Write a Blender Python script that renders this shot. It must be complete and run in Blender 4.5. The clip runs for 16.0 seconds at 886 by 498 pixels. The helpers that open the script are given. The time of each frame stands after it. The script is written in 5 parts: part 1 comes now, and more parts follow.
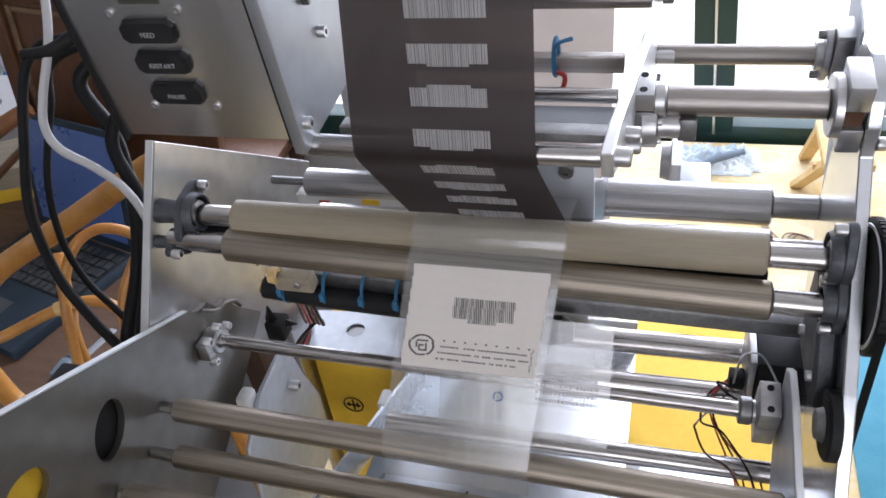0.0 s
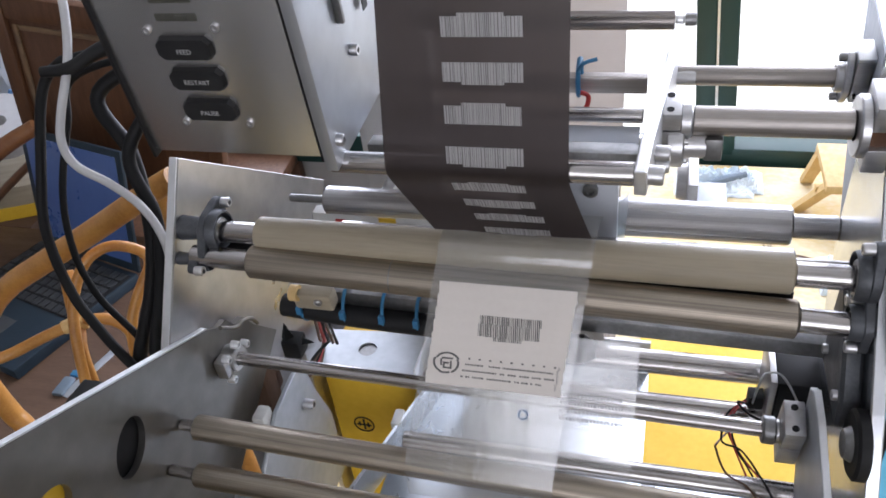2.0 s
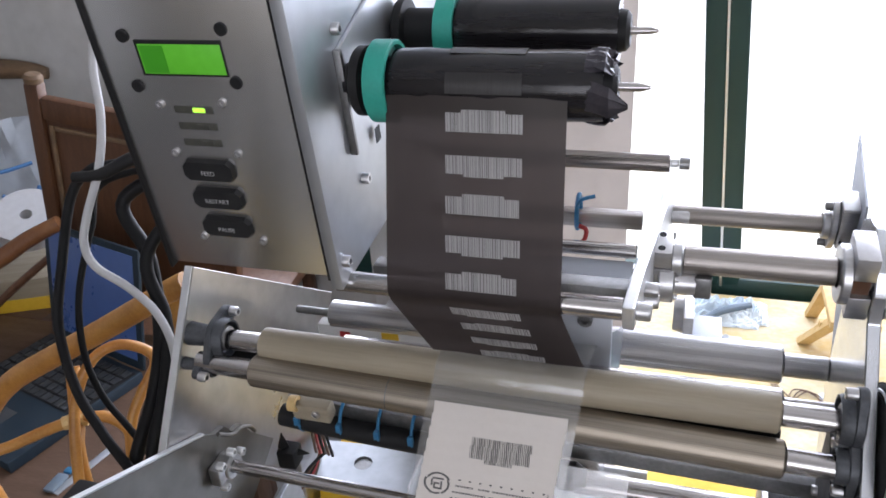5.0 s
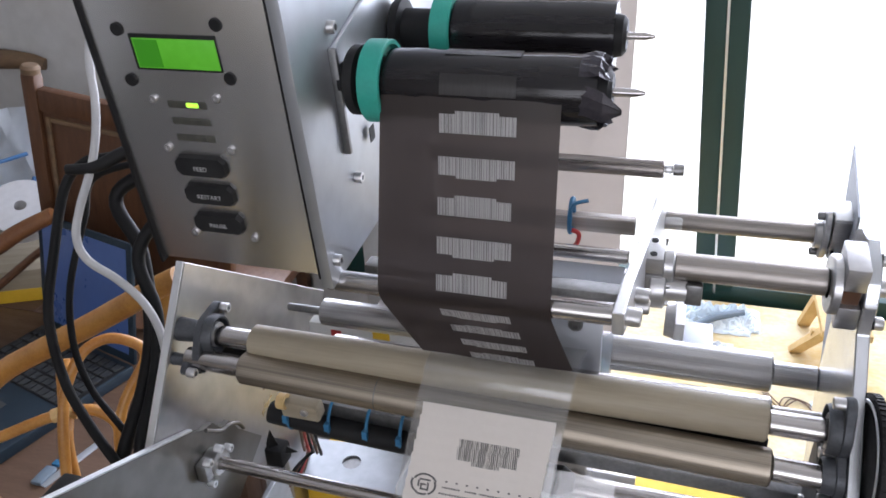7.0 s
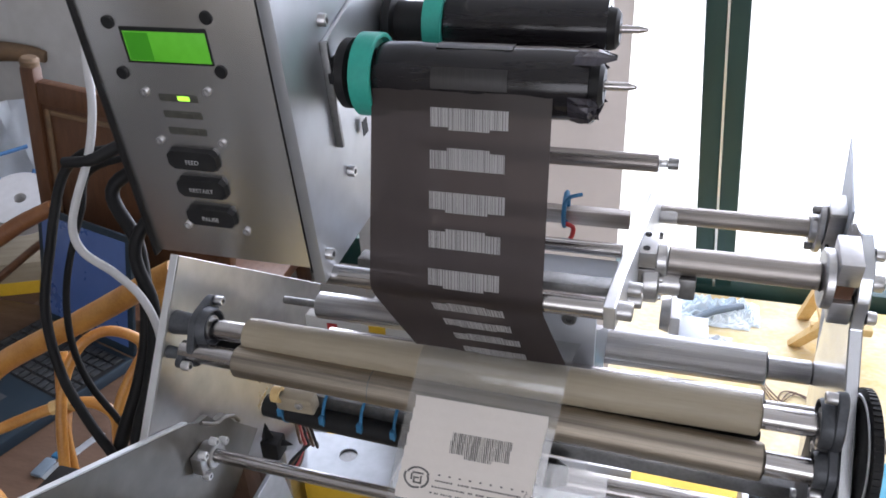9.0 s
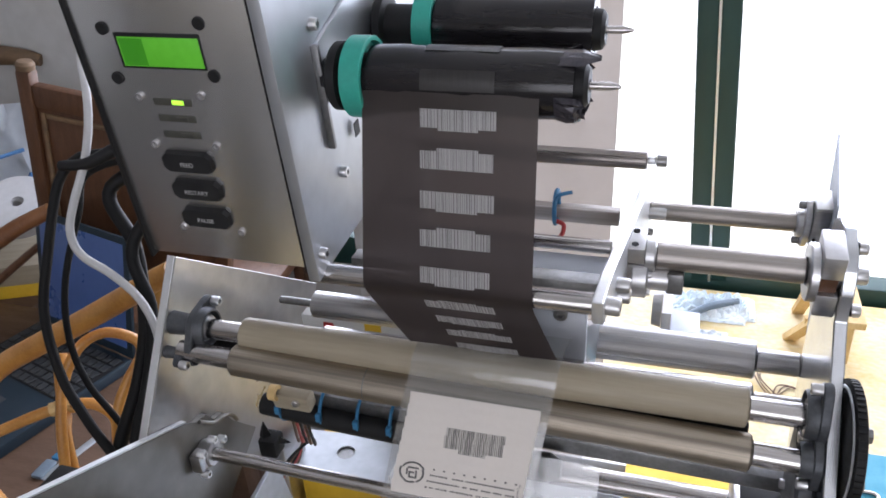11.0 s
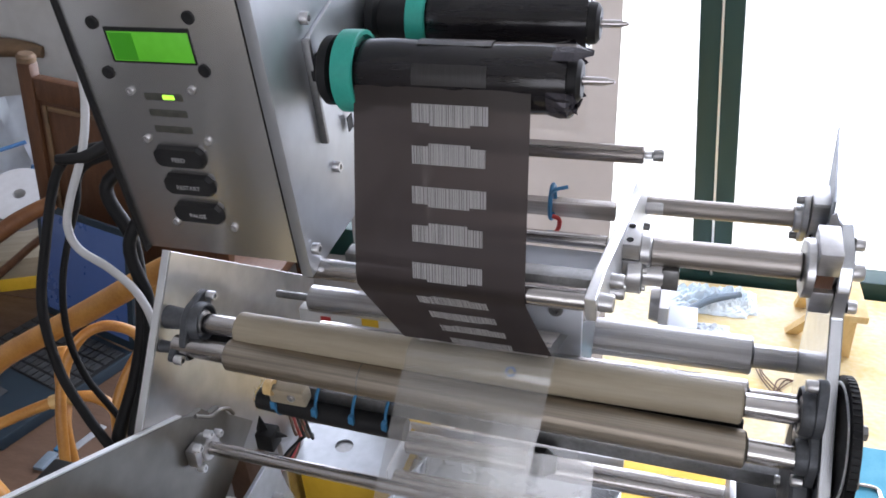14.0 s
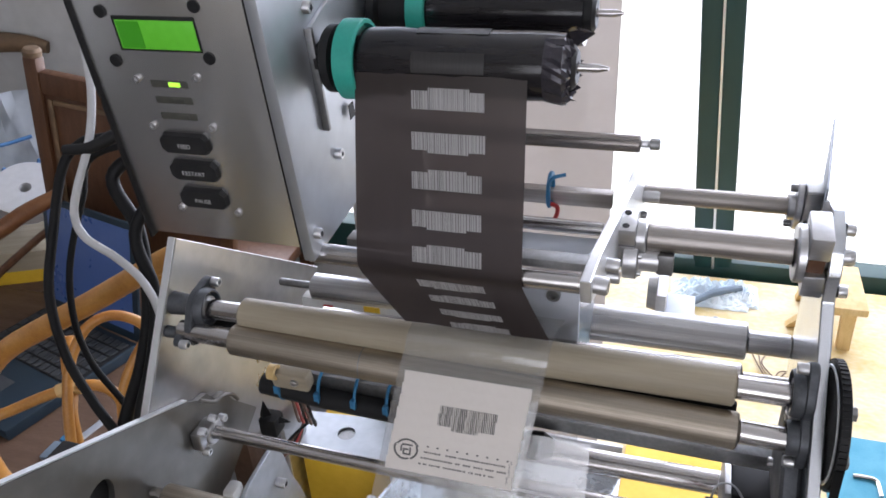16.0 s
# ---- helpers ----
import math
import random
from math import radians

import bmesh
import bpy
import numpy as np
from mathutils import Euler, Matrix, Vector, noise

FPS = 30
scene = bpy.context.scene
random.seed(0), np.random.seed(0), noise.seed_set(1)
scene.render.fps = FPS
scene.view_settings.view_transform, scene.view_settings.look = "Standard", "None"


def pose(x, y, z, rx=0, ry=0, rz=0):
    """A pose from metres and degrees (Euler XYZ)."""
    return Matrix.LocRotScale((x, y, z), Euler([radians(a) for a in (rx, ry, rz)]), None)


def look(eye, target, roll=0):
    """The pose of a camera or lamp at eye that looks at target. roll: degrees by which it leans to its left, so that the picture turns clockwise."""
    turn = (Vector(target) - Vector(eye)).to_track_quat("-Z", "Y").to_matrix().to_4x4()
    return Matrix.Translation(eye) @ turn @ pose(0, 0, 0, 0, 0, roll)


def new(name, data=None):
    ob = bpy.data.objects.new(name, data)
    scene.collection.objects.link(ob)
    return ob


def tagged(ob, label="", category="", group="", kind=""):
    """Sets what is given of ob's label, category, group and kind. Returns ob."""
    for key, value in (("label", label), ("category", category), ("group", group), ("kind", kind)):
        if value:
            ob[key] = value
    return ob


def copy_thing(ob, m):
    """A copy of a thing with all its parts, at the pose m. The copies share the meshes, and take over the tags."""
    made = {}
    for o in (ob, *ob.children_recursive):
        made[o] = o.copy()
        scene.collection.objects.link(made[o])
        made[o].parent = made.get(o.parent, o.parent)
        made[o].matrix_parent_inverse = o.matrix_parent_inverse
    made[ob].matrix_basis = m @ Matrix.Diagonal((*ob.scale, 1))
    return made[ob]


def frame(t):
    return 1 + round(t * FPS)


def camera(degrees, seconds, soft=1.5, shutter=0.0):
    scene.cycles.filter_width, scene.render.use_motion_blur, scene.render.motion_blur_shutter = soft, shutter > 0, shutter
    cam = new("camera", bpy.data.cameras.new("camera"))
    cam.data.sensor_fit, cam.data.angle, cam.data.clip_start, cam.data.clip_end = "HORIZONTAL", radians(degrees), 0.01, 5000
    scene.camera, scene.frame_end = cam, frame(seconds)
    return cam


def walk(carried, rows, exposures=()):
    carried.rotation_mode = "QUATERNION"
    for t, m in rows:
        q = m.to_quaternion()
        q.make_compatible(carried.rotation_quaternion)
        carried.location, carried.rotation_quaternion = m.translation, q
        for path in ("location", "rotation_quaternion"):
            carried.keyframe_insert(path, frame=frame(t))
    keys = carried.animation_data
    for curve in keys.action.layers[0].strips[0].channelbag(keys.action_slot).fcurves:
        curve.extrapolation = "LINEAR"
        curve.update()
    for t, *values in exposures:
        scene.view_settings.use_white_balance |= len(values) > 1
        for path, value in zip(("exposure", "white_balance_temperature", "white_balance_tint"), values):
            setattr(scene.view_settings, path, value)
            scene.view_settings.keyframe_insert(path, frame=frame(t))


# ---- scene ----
cam = camera(58.5, 16.0, 1.7)
PATH = [
    (0, (0.33, -0.368, 1.295), (-0.196, 1.108, 0.052), -8.3),
    (0.5, (0.32, -0.372, 1.296), (-0.208, 1.127, 0.082), -8.0),
    (1, (0.314, -0.372, 1.295), (-0.207, 1.137, 0.09), -7.6),
    (1.5, (0.314, -0.374, 1.296), (-0.199, 1.141, 0.094), -7.8),
    (2, (0.312, -0.375, 1.296), (-0.203, 1.138, 0.094), -7.5),
    (2.5, (0.315, -0.374, 1.299), (-0.207, 1.139, 0.1), -7.4),
    (3, (0.317, -0.375, 1.306), (-0.24, 1.191, 0.193), -6.6),
    (3.5, (0.32, -0.379, 1.31), (-0.255, 1.206, 0.234), -6.7),
    (4, (0.322, -0.382, 1.312), (-0.25, 1.25, 0.308), -5.7),
    (6.5, (0.324, -0.387, 1.312), (-0.228, 1.279, 0.353), -3.2),
    (7, (0.325, -0.384, 1.312), (-0.226, 1.278, 0.346), -2.9),
    (7.5, (0.323, -0.382, 1.311), (-0.233, 1.274, 0.336), -2.4),
    (8, (0.326, -0.381, 1.311), (-0.226, 1.273, 0.331), -2.5),
    (8.5, (0.329, -0.381, 1.312), (-0.225, 1.271, 0.331), -2.7),
    (9, (0.33, -0.382, 1.312), (-0.224, 1.27, 0.331), -2.9),
    (11.5, (0.337, -0.388, 1.316), (-0.212, 1.264, 0.331), -3.5),
    (12, (0.338, -0.385, 1.316), (-0.213, 1.266, 0.331), -3.4),
    (12.5, (0.339, -0.382, 1.317), (-0.219, 1.258, 0.316), -3.7),
    (13, (0.337, -0.382, 1.316), (-0.22, 1.256, 0.312), -3.6),
    (13.5, (0.339, -0.381, 1.316), (-0.216, 1.259, 0.314), -3.6),
    (14, (0.341, -0.383, 1.316), (-0.217, 1.256, 0.314), -3.6),
    (14.5, (0.341, -0.385, 1.317), (-0.221, 1.253, 0.316), -3.6),
    (15, (0.342, -0.389, 1.316), (-0.226, 1.246, 0.314), -3.7),
    (15.5, (0.346, -0.393, 1.315), (-0.229, 1.238, 0.312), -3.8),
    (16, (0.347, -0.394, 1.315), (-0.219, 1.238, 0.307), -3.7),
]
walk(cam, [(t, look(eye, target, roll)) for t, eye, target, roll in PATH])

# ---- light ----
world = bpy.data.worlds.new("sky")
world.use_nodes = True
scene.world = world
wn = world.node_tree.nodes
sky = wn.new("ShaderNodeTexSky")
sky.sky_type, sky.sun_disc = "NISHITA", False
sky.sun_elevation, sky.sun_rotation = radians(48), radians(200)
world.node_tree.links.new(sky.outputs[0], wn["Background"].inputs[0])
wn["Background"].inputs[1].default_value = 0.12
sun = new("sun", bpy.data.lights.new("sun", "SUN"))
sun.data.energy, sun.data.angle, sun.data.color = 1.0, radians(15), (1.0, 0.95, 0.88)
sun.matrix_world = look((0.5, 6, 5), (0.3, 0, 0.8))


def area_lamp(name, size, eye, target, power, colour):
    lamp = new(name, bpy.data.lights.new(name, "AREA"))
    lamp.data.shape, lamp.data.size, lamp.data.size_y = "RECTANGLE", *size
    lamp.data.energy, lamp.data.color = power, colour
    lamp.matrix_world = look(eye, target)
    return lamp


area_lamp("window_daylight", (3.3, 1.6), (0.75, 1.42, 1.32), (0.75, 0.0, 0.95), 66, (0.79, 0.84, 1.09))
# Added fill lamp; no window is known on this side.
area_lamp("south_fill", (2.2, 1.1), (0.9, -2.58, 1.45), (0.4, 0.0, 0.95), 14.5, (0.89, 0.89, 1.07))

# ---- materials ----


def material(name, colour, rough=0.5, metal=0.0, colour2=None, scale=40.0, stretch=(1, 1, 1), bump=0.0, rough2=None, alpha=1.0, spec=0.5, fine=0.0, emit=0.0):
    """A surface whose colour and gloss vary at two scales, in object space."""
    m = bpy.data.materials.new(name)
    m.use_nodes = True
    n, l = m.node_tree.nodes, m.node_tree.links
    b = n["Principled BSDF"]
    b.inputs["Metallic"].default_value = metal
    b.inputs["Specular IOR Level"].default_value = spec
    geo = n.new("ShaderNodeTexCoord")
    mp = n.new("ShaderNodeMapping")
    mp.inputs["Scale"].default_value = stretch
    l.new(geo.outputs["Object"], mp.inputs[0])
    big, small = n.new("ShaderNodeTexNoise"), n.new("ShaderNodeTexNoise")
    big.inputs["Scale"].default_value, big.inputs["Detail"].default_value = scale, 4
    small.inputs["Scale"].default_value, small.inputs["Detail"].default_value = scale * 9, 3
    for tex in (big, small):
        l.new(mp.outputs[0], tex.inputs[0])
    mix = n.new("ShaderNodeMath")
    mix.operation = "MULTIPLY_ADD"
    mix.inputs[1].default_value = 0.35
    l.new(small.outputs[0], mix.inputs[0])
    half = n.new("ShaderNodeMath")
    half.operation = "MULTIPLY"
    half.inputs[1].default_value = 0.65
    l.new(big.outputs[0], half.inputs[0])
    l.new(half.outputs[0], mix.inputs[2])
    ramp = n.new("ShaderNodeMapRange")
    ramp.inputs[1].default_value, ramp.inputs[2].default_value = 0.33, 0.67
    l.new(mix.outputs[0], ramp.inputs[0])
    col = n.new("ShaderNodeMix")
    col.data_type = "RGBA"
    c2 = colour2 or tuple(c * 0.82 for c in colour)
    col.inputs[6].default_value, col.inputs[7].default_value = (*colour, 1), (*c2, 1)
    l.new(ramp.outputs[0], col.inputs[0])
    l.new(col.outputs[2], b.inputs["Base Color"])
    rr = n.new("ShaderNodeMapRange")
    rr.inputs[3].default_value, rr.inputs[4].default_value = rough, rough2 if rough2 is not None else min(1, rough * 1.35)
    l.new(ramp.outputs[0], rr.inputs[0])
    l.new(rr.outputs[0], b.inputs["Roughness"])
    if bump:
        bp = n.new("ShaderNodeBump")
        bp.inputs["Strength"].default_value, bp.inputs["Distance"].default_value = bump, 0.001
        l.new(mix.outputs[0], bp.inputs["Height"])
        l.new(bp.outputs[0], b.inputs["Normal"])
    if alpha < 1:
        b.inputs["Alpha"].default_value = alpha
    if emit:
        l.new(col.outputs[2], b.inputs["Emission Color"])
        b.inputs["Emission Strength"].default_value = emit
    return m


ALU = material("brushed_aluminium", (0.60, 0.60, 0.605), 0.33, 1.0, (0.46, 0.455, 0.46), 25, (1, 1, 6), 0.05)
PANEL = material("satin_aluminium_panel", (0.86, 0.855, 0.85), 0.27, 1.0, (0.845, 0.84, 0.832), 5, (2, 1, 1), rough2=0.27)
PLATE = material("milled_aluminium_plate", (0.52, 0.51, 0.50), 0.27, 1.0, (0.34, 0.332, 0.324), 6, (1, 1, 1), 0.03)
EDGE = material("bright_cut_aluminium", (0.80, 0.81, 0.82), 0.36, 0.85, (0.72, 0.73, 0.74), 40, bump=0.02)
# Darker copy of PLATE; the dark room it mirrors is put into the colour.
DARKPLATE = material("dark_reflection_plate", (0.27, 0.26, 0.243), 0.36, 1.0, (0.185, 0.178, 0.166), 6, bump=0.03)
SIDE = material("satin_side_plate", (0.57, 0.595, 0.625), 0.36, 0.85, (0.46, 0.48, 0.51), 7, (1, 1, 1), 0.04)
SHEET = material("pale_zinc_sheet", (0.53, 0.56, 0.59), 0.46, 0.8, (0.44, 0.465, 0.49), 12, bump=0.03)
# Lengthwise colour streaks of the next five metals imitate reflected room lines.
STEEL = material("reflection_streaked_steel", (0.58, 0.56, 0.55), 0.17, 1.0, (0.36, 0.34, 0.33), 30, (0.15, 9, 9), 0.16)
SATIN = material("reflection_streaked_satin_steel", (0.42, 0.39, 0.365), 0.34, 1.0, (0.25, 0.228, 0.21), 22, (0.05, 10, 10), 0.35)
SATINROLL = material("reflection_streaked_aluminium", (0.56, 0.56, 0.57), 0.25, 1.0, (0.31, 0.305, 0.305), 22, (0.05, 10, 10), 0.35)
# Tan base colour also stands for the rubber and label mirrored here.
TURNED = material("reflection_streaked_tan_steel", (0.46, 0.405, 0.33), 0.40, 1.0, (0.20, 0.172, 0.142), 18, (0.04, 12, 12), 0.40, rough2=0.52)
DARKROD = material("reflection_streaked_dark_steel", (0.34, 0.31, 0.29), 0.25, 1.0, (0.13, 0.115, 0.105), 30, (0.12, 9, 9), 0.2)
DARKSTEEL = material("dark_steel", (0.3, 0.3, 0.3), 0.38, 1.0, (0.2, 0.2, 0.2), 40)
CASTIRON = material("grey_cast_bearing_housing", (0.105, 0.11, 0.12), 0.44, 0.6, (0.065, 0.07, 0.078), 60, bump=0.2)
RUBBER = material("beige_silicone_rubber", (0.36, 0.31, 0.225), 0.45, 0.0, (0.27, 0.228, 0.165), 18, (0.25, 4, 4), 0.10)
BLACK = material("black_plastic", (0.008, 0.008, 0.009), 0.5, 0.0, (0.016, 0.016, 0.016), 60, spec=0.25)
BUTTON = material("black_button_cap", (0.010, 0.010, 0.011), 0.38, 0.0, (0.02, 0.02, 0.02), 90, bump=0.1, spec=0.35)
TEAL = material("teal_plastic_core", (0.03, 0.36, 0.28), 0.4, 0.0, (0.025, 0.30, 0.235), 60)
FOIL = material("crumpled_shiny_ribbon", (0.03, 0.028, 0.035), 0.16, 0.3, (0.06, 0.055, 0.065), 80, bump=0.3)
GHOST = material("faint_wound_print", (0.024, 0.022, 0.022), 0.3, 0.0, (0.010, 0.009, 0.009), 260, (6, 0.3, 0.3))
WRAP = material("wound_black_ribbon", (0.009, 0.008, 0.0085), 0.14, 0.0, (0.014, 0.013, 0.015), 30, (0.4, 5, 5), 0.08, spec=0.4)
LCD = material("green_display", (0.07, 0.34, 0.015), 0.3, 0.0, (0.10, 0.42, 0.03), 20, emit=0.33)
LCDTEXT = material("dark_green_display_text", (0.03, 0.20, 0.006), 0.3, 0.0, (0.035, 0.23, 0.01), 20, emit=0.33)
LED = material("lit_green_led", (0.45, 0.9, 0.05), 0.4, 0.0, (0.5, 1.0, 0.1), 200, emit=1.0)
LENS = material("unlit_led_lens", (0.07, 0.07, 0.055), 0.35, 0.0, (0.045, 0.045, 0.04), 200)
WHITE = material("faded_white_print", (0.42, 0.42, 0.42), 0.6)
PAPER = material("cream_label_paper", (0.70, 0.655, 0.605), 0.7, 0.0, (0.66, 0.615, 0.565), 30, bump=0.03)
INK = material("black_print", (0.13, 0.125, 0.12), 0.6)
GREYINK = material("grey_small_print", (0.60, 0.61, 0.63), 0.7)
BLUEINK = material("blue_print", (0.08, 0.2, 0.42), 0.6)
BLUETIE = material("blue_cable_tie", (0.03, 0.17, 0.33), 0.45)
REDWIRE = material("red_wire_insulation", (0.45, 0.03, 0.03), 0.45)
YELLOW = material("yellow_painted_wood", (0.72, 0.46, 0.03), 0.5, 0.0, (0.62, 0.38, 0.02), 12, bump=0.1)
TABLE = material("pale_yellow_board", (0.64, 0.56, 0.38), 0.5, 0.0, (0.58, 0.42, 0.15), 9, (1, 1.6, 1), 0.15)
PINE = material("pine_wood", (0.66, 0.47, 0.22), 0.55, 0.0, (0.54, 0.36, 0.14), 14, (6, 6, 1), 0.15)
CANE = material("varnished_rattan", (0.50, 0.245, 0.06), 0.30, 0.0, (0.34, 0.145, 0.03), 18, (2, 2, 2), 0.15)
DARKWOOD = material("dark_brown_wood", (0.115, 0.050, 0.022), 0.42, 0.0, (0.07, 0.03, 0.014), 16, (6, 6, 1), 0.15)
DESK = material("brown_desk_board", (0.11, 0.06, 0.034), 0.5, 0.0, (0.075, 0.04, 0.022), 8, (1, 6, 1), 0.1)
LAPTOP = material("dark_blue_grey_plastic", (0.013, 0.024, 0.036), 0.42, 0.0, (0.02, 0.034, 0.048), 50, spec=0.3)
KEY = material("black_key_caps", (0.020, 0.023, 0.027), 0.5, colour2=(0.045, 0.048, 0.05), scale=30)
SCREEN = material("blue_laptop_screen", (0.03, 0.06, 0.17), 0.25, 0.0, (0.04, 0.075, 0.2), 6, emit=0.24)
CABLE = material("black_cable_rubber", (0.005, 0.005, 0.0055), 0.5, 0.0, (0.010, 0.010, 0.010), 60, spec=0.22)
BROWNSTICK = material("dark_varnished_stick", (0.20, 0.085, 0.03), 0.38, 0.0, (0.13, 0.05, 0.018), 16, (2, 2, 2), 0.15)
WORN = material("worn_brown_wood", (0.19, 0.115, 0.06), 0.6, 0.0, (0.10, 0.07, 0.045), 9, (1, 4, 4), 0.15)
WHITECABLE = material("pale_grey_cable", (0.52, 0.52, 0.52), 0.45, 0.0, (0.46, 0.46, 0.46), 60)
GREEN = material("dark_green_window_paint", (0.006, 0.036, 0.034), 0.4, 0.0, (0.010, 0.048, 0.043), 12, (1, 1, 0.2), 0.1)
WALL = material("off_white_plaster", (0.62, 0.62, 0.61), 0.85, 0.0, (0.50, 0.50, 0.49), 3, bump=0.2)
DIMWALL = material("tan_plaster", (0.42, 0.375, 0.315), 0.85, 0.0, (0.35, 0.315, 0.265), 3, bump=0.2)
TRAYMETAL = material("bright_rolled_sheet", (0.62, 0.655, 0.69), 0.24, 1.0, (0.50, 0.53, 0.56), 12, bump=0.05)
BRIGHTPLATE = material("polished_side_plate", (0.72, 0.74, 0.77), 0.20, 1.0, (0.52, 0.54, 0.57), 9, (1, 1, 1), 0.03)
CEIL = material("white_ceiling_paint", (0.75, 0.75, 0.74), 0.9, 0.0, (0.71, 0.71, 0.7), 3, bump=0.1)
FLOOR = material("grey_floor_tile", (0.20, 0.195, 0.19), 0.5, 0.0, (0.15, 0.148, 0.145), 5)
BAG = material("white_printed_bag", (0.62, 0.66, 0.70), 0.45, 0.0, (0.52, 0.57, 0.62), 8, bump=0.3)
CLEARBAG = material("pale_plastic_wrap", (0.62, 0.74, 0.82), 0.2, 0.0, (0.82, 0.88, 0.9), 25, bump=0.6)
# Pale blue base colour puts the sky's reflection into the metal.
PALESKY = material("sky_toned_pale_metal", (0.60, 0.63, 0.68), 0.38, 0.25, (0.52, 0.55, 0.60), 9, bump=0.03)
# Grey-blue base colour imitates what the bare plate would mirror.
WINGTONE = material("grey_reflection_sheet", (0.26, 0.285, 0.32), 0.5, 0.2, (0.21, 0.23, 0.26), 9, bump=0.03)
TAUPE = material("taupe_cover_sheet", (0.52, 0.485, 0.455), 0.6, 0.0, (0.48, 0.445, 0.415), 8)
MAT = material("blue_cutting_mat", (0.06, 0.28, 0.38), 0.6, 0.0, (0.05, 0.24, 0.33), 30)
GREYBLUE = material("grey_blue_plastic", (0.16, 0.21, 0.26), 0.4)
ACRYLIC = material("white_nylon_block", (0.62, 0.62, 0.60), 0.45, 0.0, (0.56, 0.56, 0.54), 50)


def clear_film(name, colour, tint, gloss, rough, cover, cover_colour):
    """A thin film: light goes through it tinted, part is scattered by it, part mirrored."""
    m = bpy.data.materials.new(name)
    m.use_nodes = True
    n, l = m.node_tree.nodes, m.node_tree.links
    n.remove(n["Principled BSDF"])
    out = n["Material Output"]
    tr, df, gl = n.new("ShaderNodeBsdfTransparent"), n.new("ShaderNodeBsdfDiffuse"), n.new("ShaderNodeBsdfGlossy")
    tl = n.new("ShaderNodeBsdfTranslucent")
    tr.inputs[0].default_value, df.inputs[0].default_value = (*tint, 1), (*cover_colour, 1)
    tl.inputs[0].default_value = (*cover_colour, 1)
    gl.inputs[0].default_value, gl.inputs[1].default_value = (*colour, 1), rough
    tex = n.new("ShaderNodeTexNoise")
    co = n.new("ShaderNodeTexCoord")
    mp = n.new("ShaderNodeMapping")
    mp.inputs["Scale"].default_value = (1, 0.25, 0.25)
    l.new(co.outputs["Object"], mp.inputs[0])
    l.new(mp.outputs[0], tex.inputs[0])
    tex.inputs["Scale"].default_value, tex.inputs["Detail"].default_value = 60, 3
    rg = n.new("ShaderNodeMapRange")
    rg.inputs[3].default_value, rg.inputs[4].default_value = cover * 0.8, cover * 1.2
    l.new(tex.outputs[0], rg.inputs[0])
    bp = n.new("ShaderNodeBump")
    bp.inputs["Strength"].default_value, bp.inputs["Distance"].default_value = 0.35, 0.001
    l.new(tex.outputs[0], bp.inputs["Height"])
    l.new(bp.outputs[0], gl.inputs["Normal"])
    both = n.new("ShaderNodeMixShader")
    both.inputs[0].default_value = 0.35
    l.new(df.outputs[0], both.inputs[1]), l.new(tl.outputs[0], both.inputs[2])
    a, b = n.new("ShaderNodeMixShader"), n.new("ShaderNodeMixShader")
    l.new(rg.outputs[0], a.inputs[0])
    l.new(tr.outputs[0], a.inputs[1]), l.new(both.outputs[0], a.inputs[2])
    b.inputs[0].default_value = gloss
    l.new(a.outputs[0], b.inputs[1]), l.new(gl.outputs[0], b.inputs[2])
    l.new(b.outputs[0], out.inputs[0])
    return m


THICKFILM = clear_film("thick_clear_plastic", (1, 1, 1), (0.88, 0.91, 0.94), 0.16, 0.12, 0.42, (0.80, 0.84, 0.88))
FILM = clear_film("clear_packaging_film", (1, 1, 1), (0.93, 0.94, 0.94), 0.08, 0.14, 0.21, (0.75, 0.74, 0.73))
RIBBON = clear_film("used_thermal_ribbon", (0.8, 0.78, 0.76), (0.20, 0.17, 0.16), 0.03, 0.3, 0.84, (0.052, 0.042, 0.040))
DIMFILM = clear_film("half_stripped_ribbon", (1, 1, 1), (0.5, 0.48, 0.46), 0.05, 0.3, 0.8, (0.20, 0.19, 0.185))
# Light seen through the stripped ink is put into a pale cover colour.
WINDOWFILM = clear_film("backlit_ink_stripped_ribbon", (1, 1, 1), (0.85, 0.84, 0.83), 0.06, 0.3, 0.85, (0.56, 0.55, 0.55))

# ---- mesh helpers ----


def shade(me, smooth):
    if smooth:
        me.set_sharp_from_angle(angle=radians(35))
        for p in me.polygons:
            p.use_smooth = True


def part(name, bm, mat, parent=None, label="", at=None, smooth=True):
    """Links a bmesh as one mesh object, under a thing where a parent is given."""
    me = bpy.data.meshes.new(name)
    bmesh.ops.recalc_face_normals(bm, faces=bm.faces[:])
    bm.to_mesh(me)
    bm.free()
    me.materials.append(mat)
    shade(me, smooth)
    ob = new(name, me)
    if parent:
        ob.parent = parent
    if at is not None:
        ob.matrix_basis = at
    if label:
        ob["label"] = label
    return ob


def thing(name, m=None, label="", category="", group="", kind=""):
    ob = new(name)
    ob.empty_display_size = 0.02
    if m is not None:
        ob.matrix_basis = m
    return tagged(ob, label, category, group, kind)


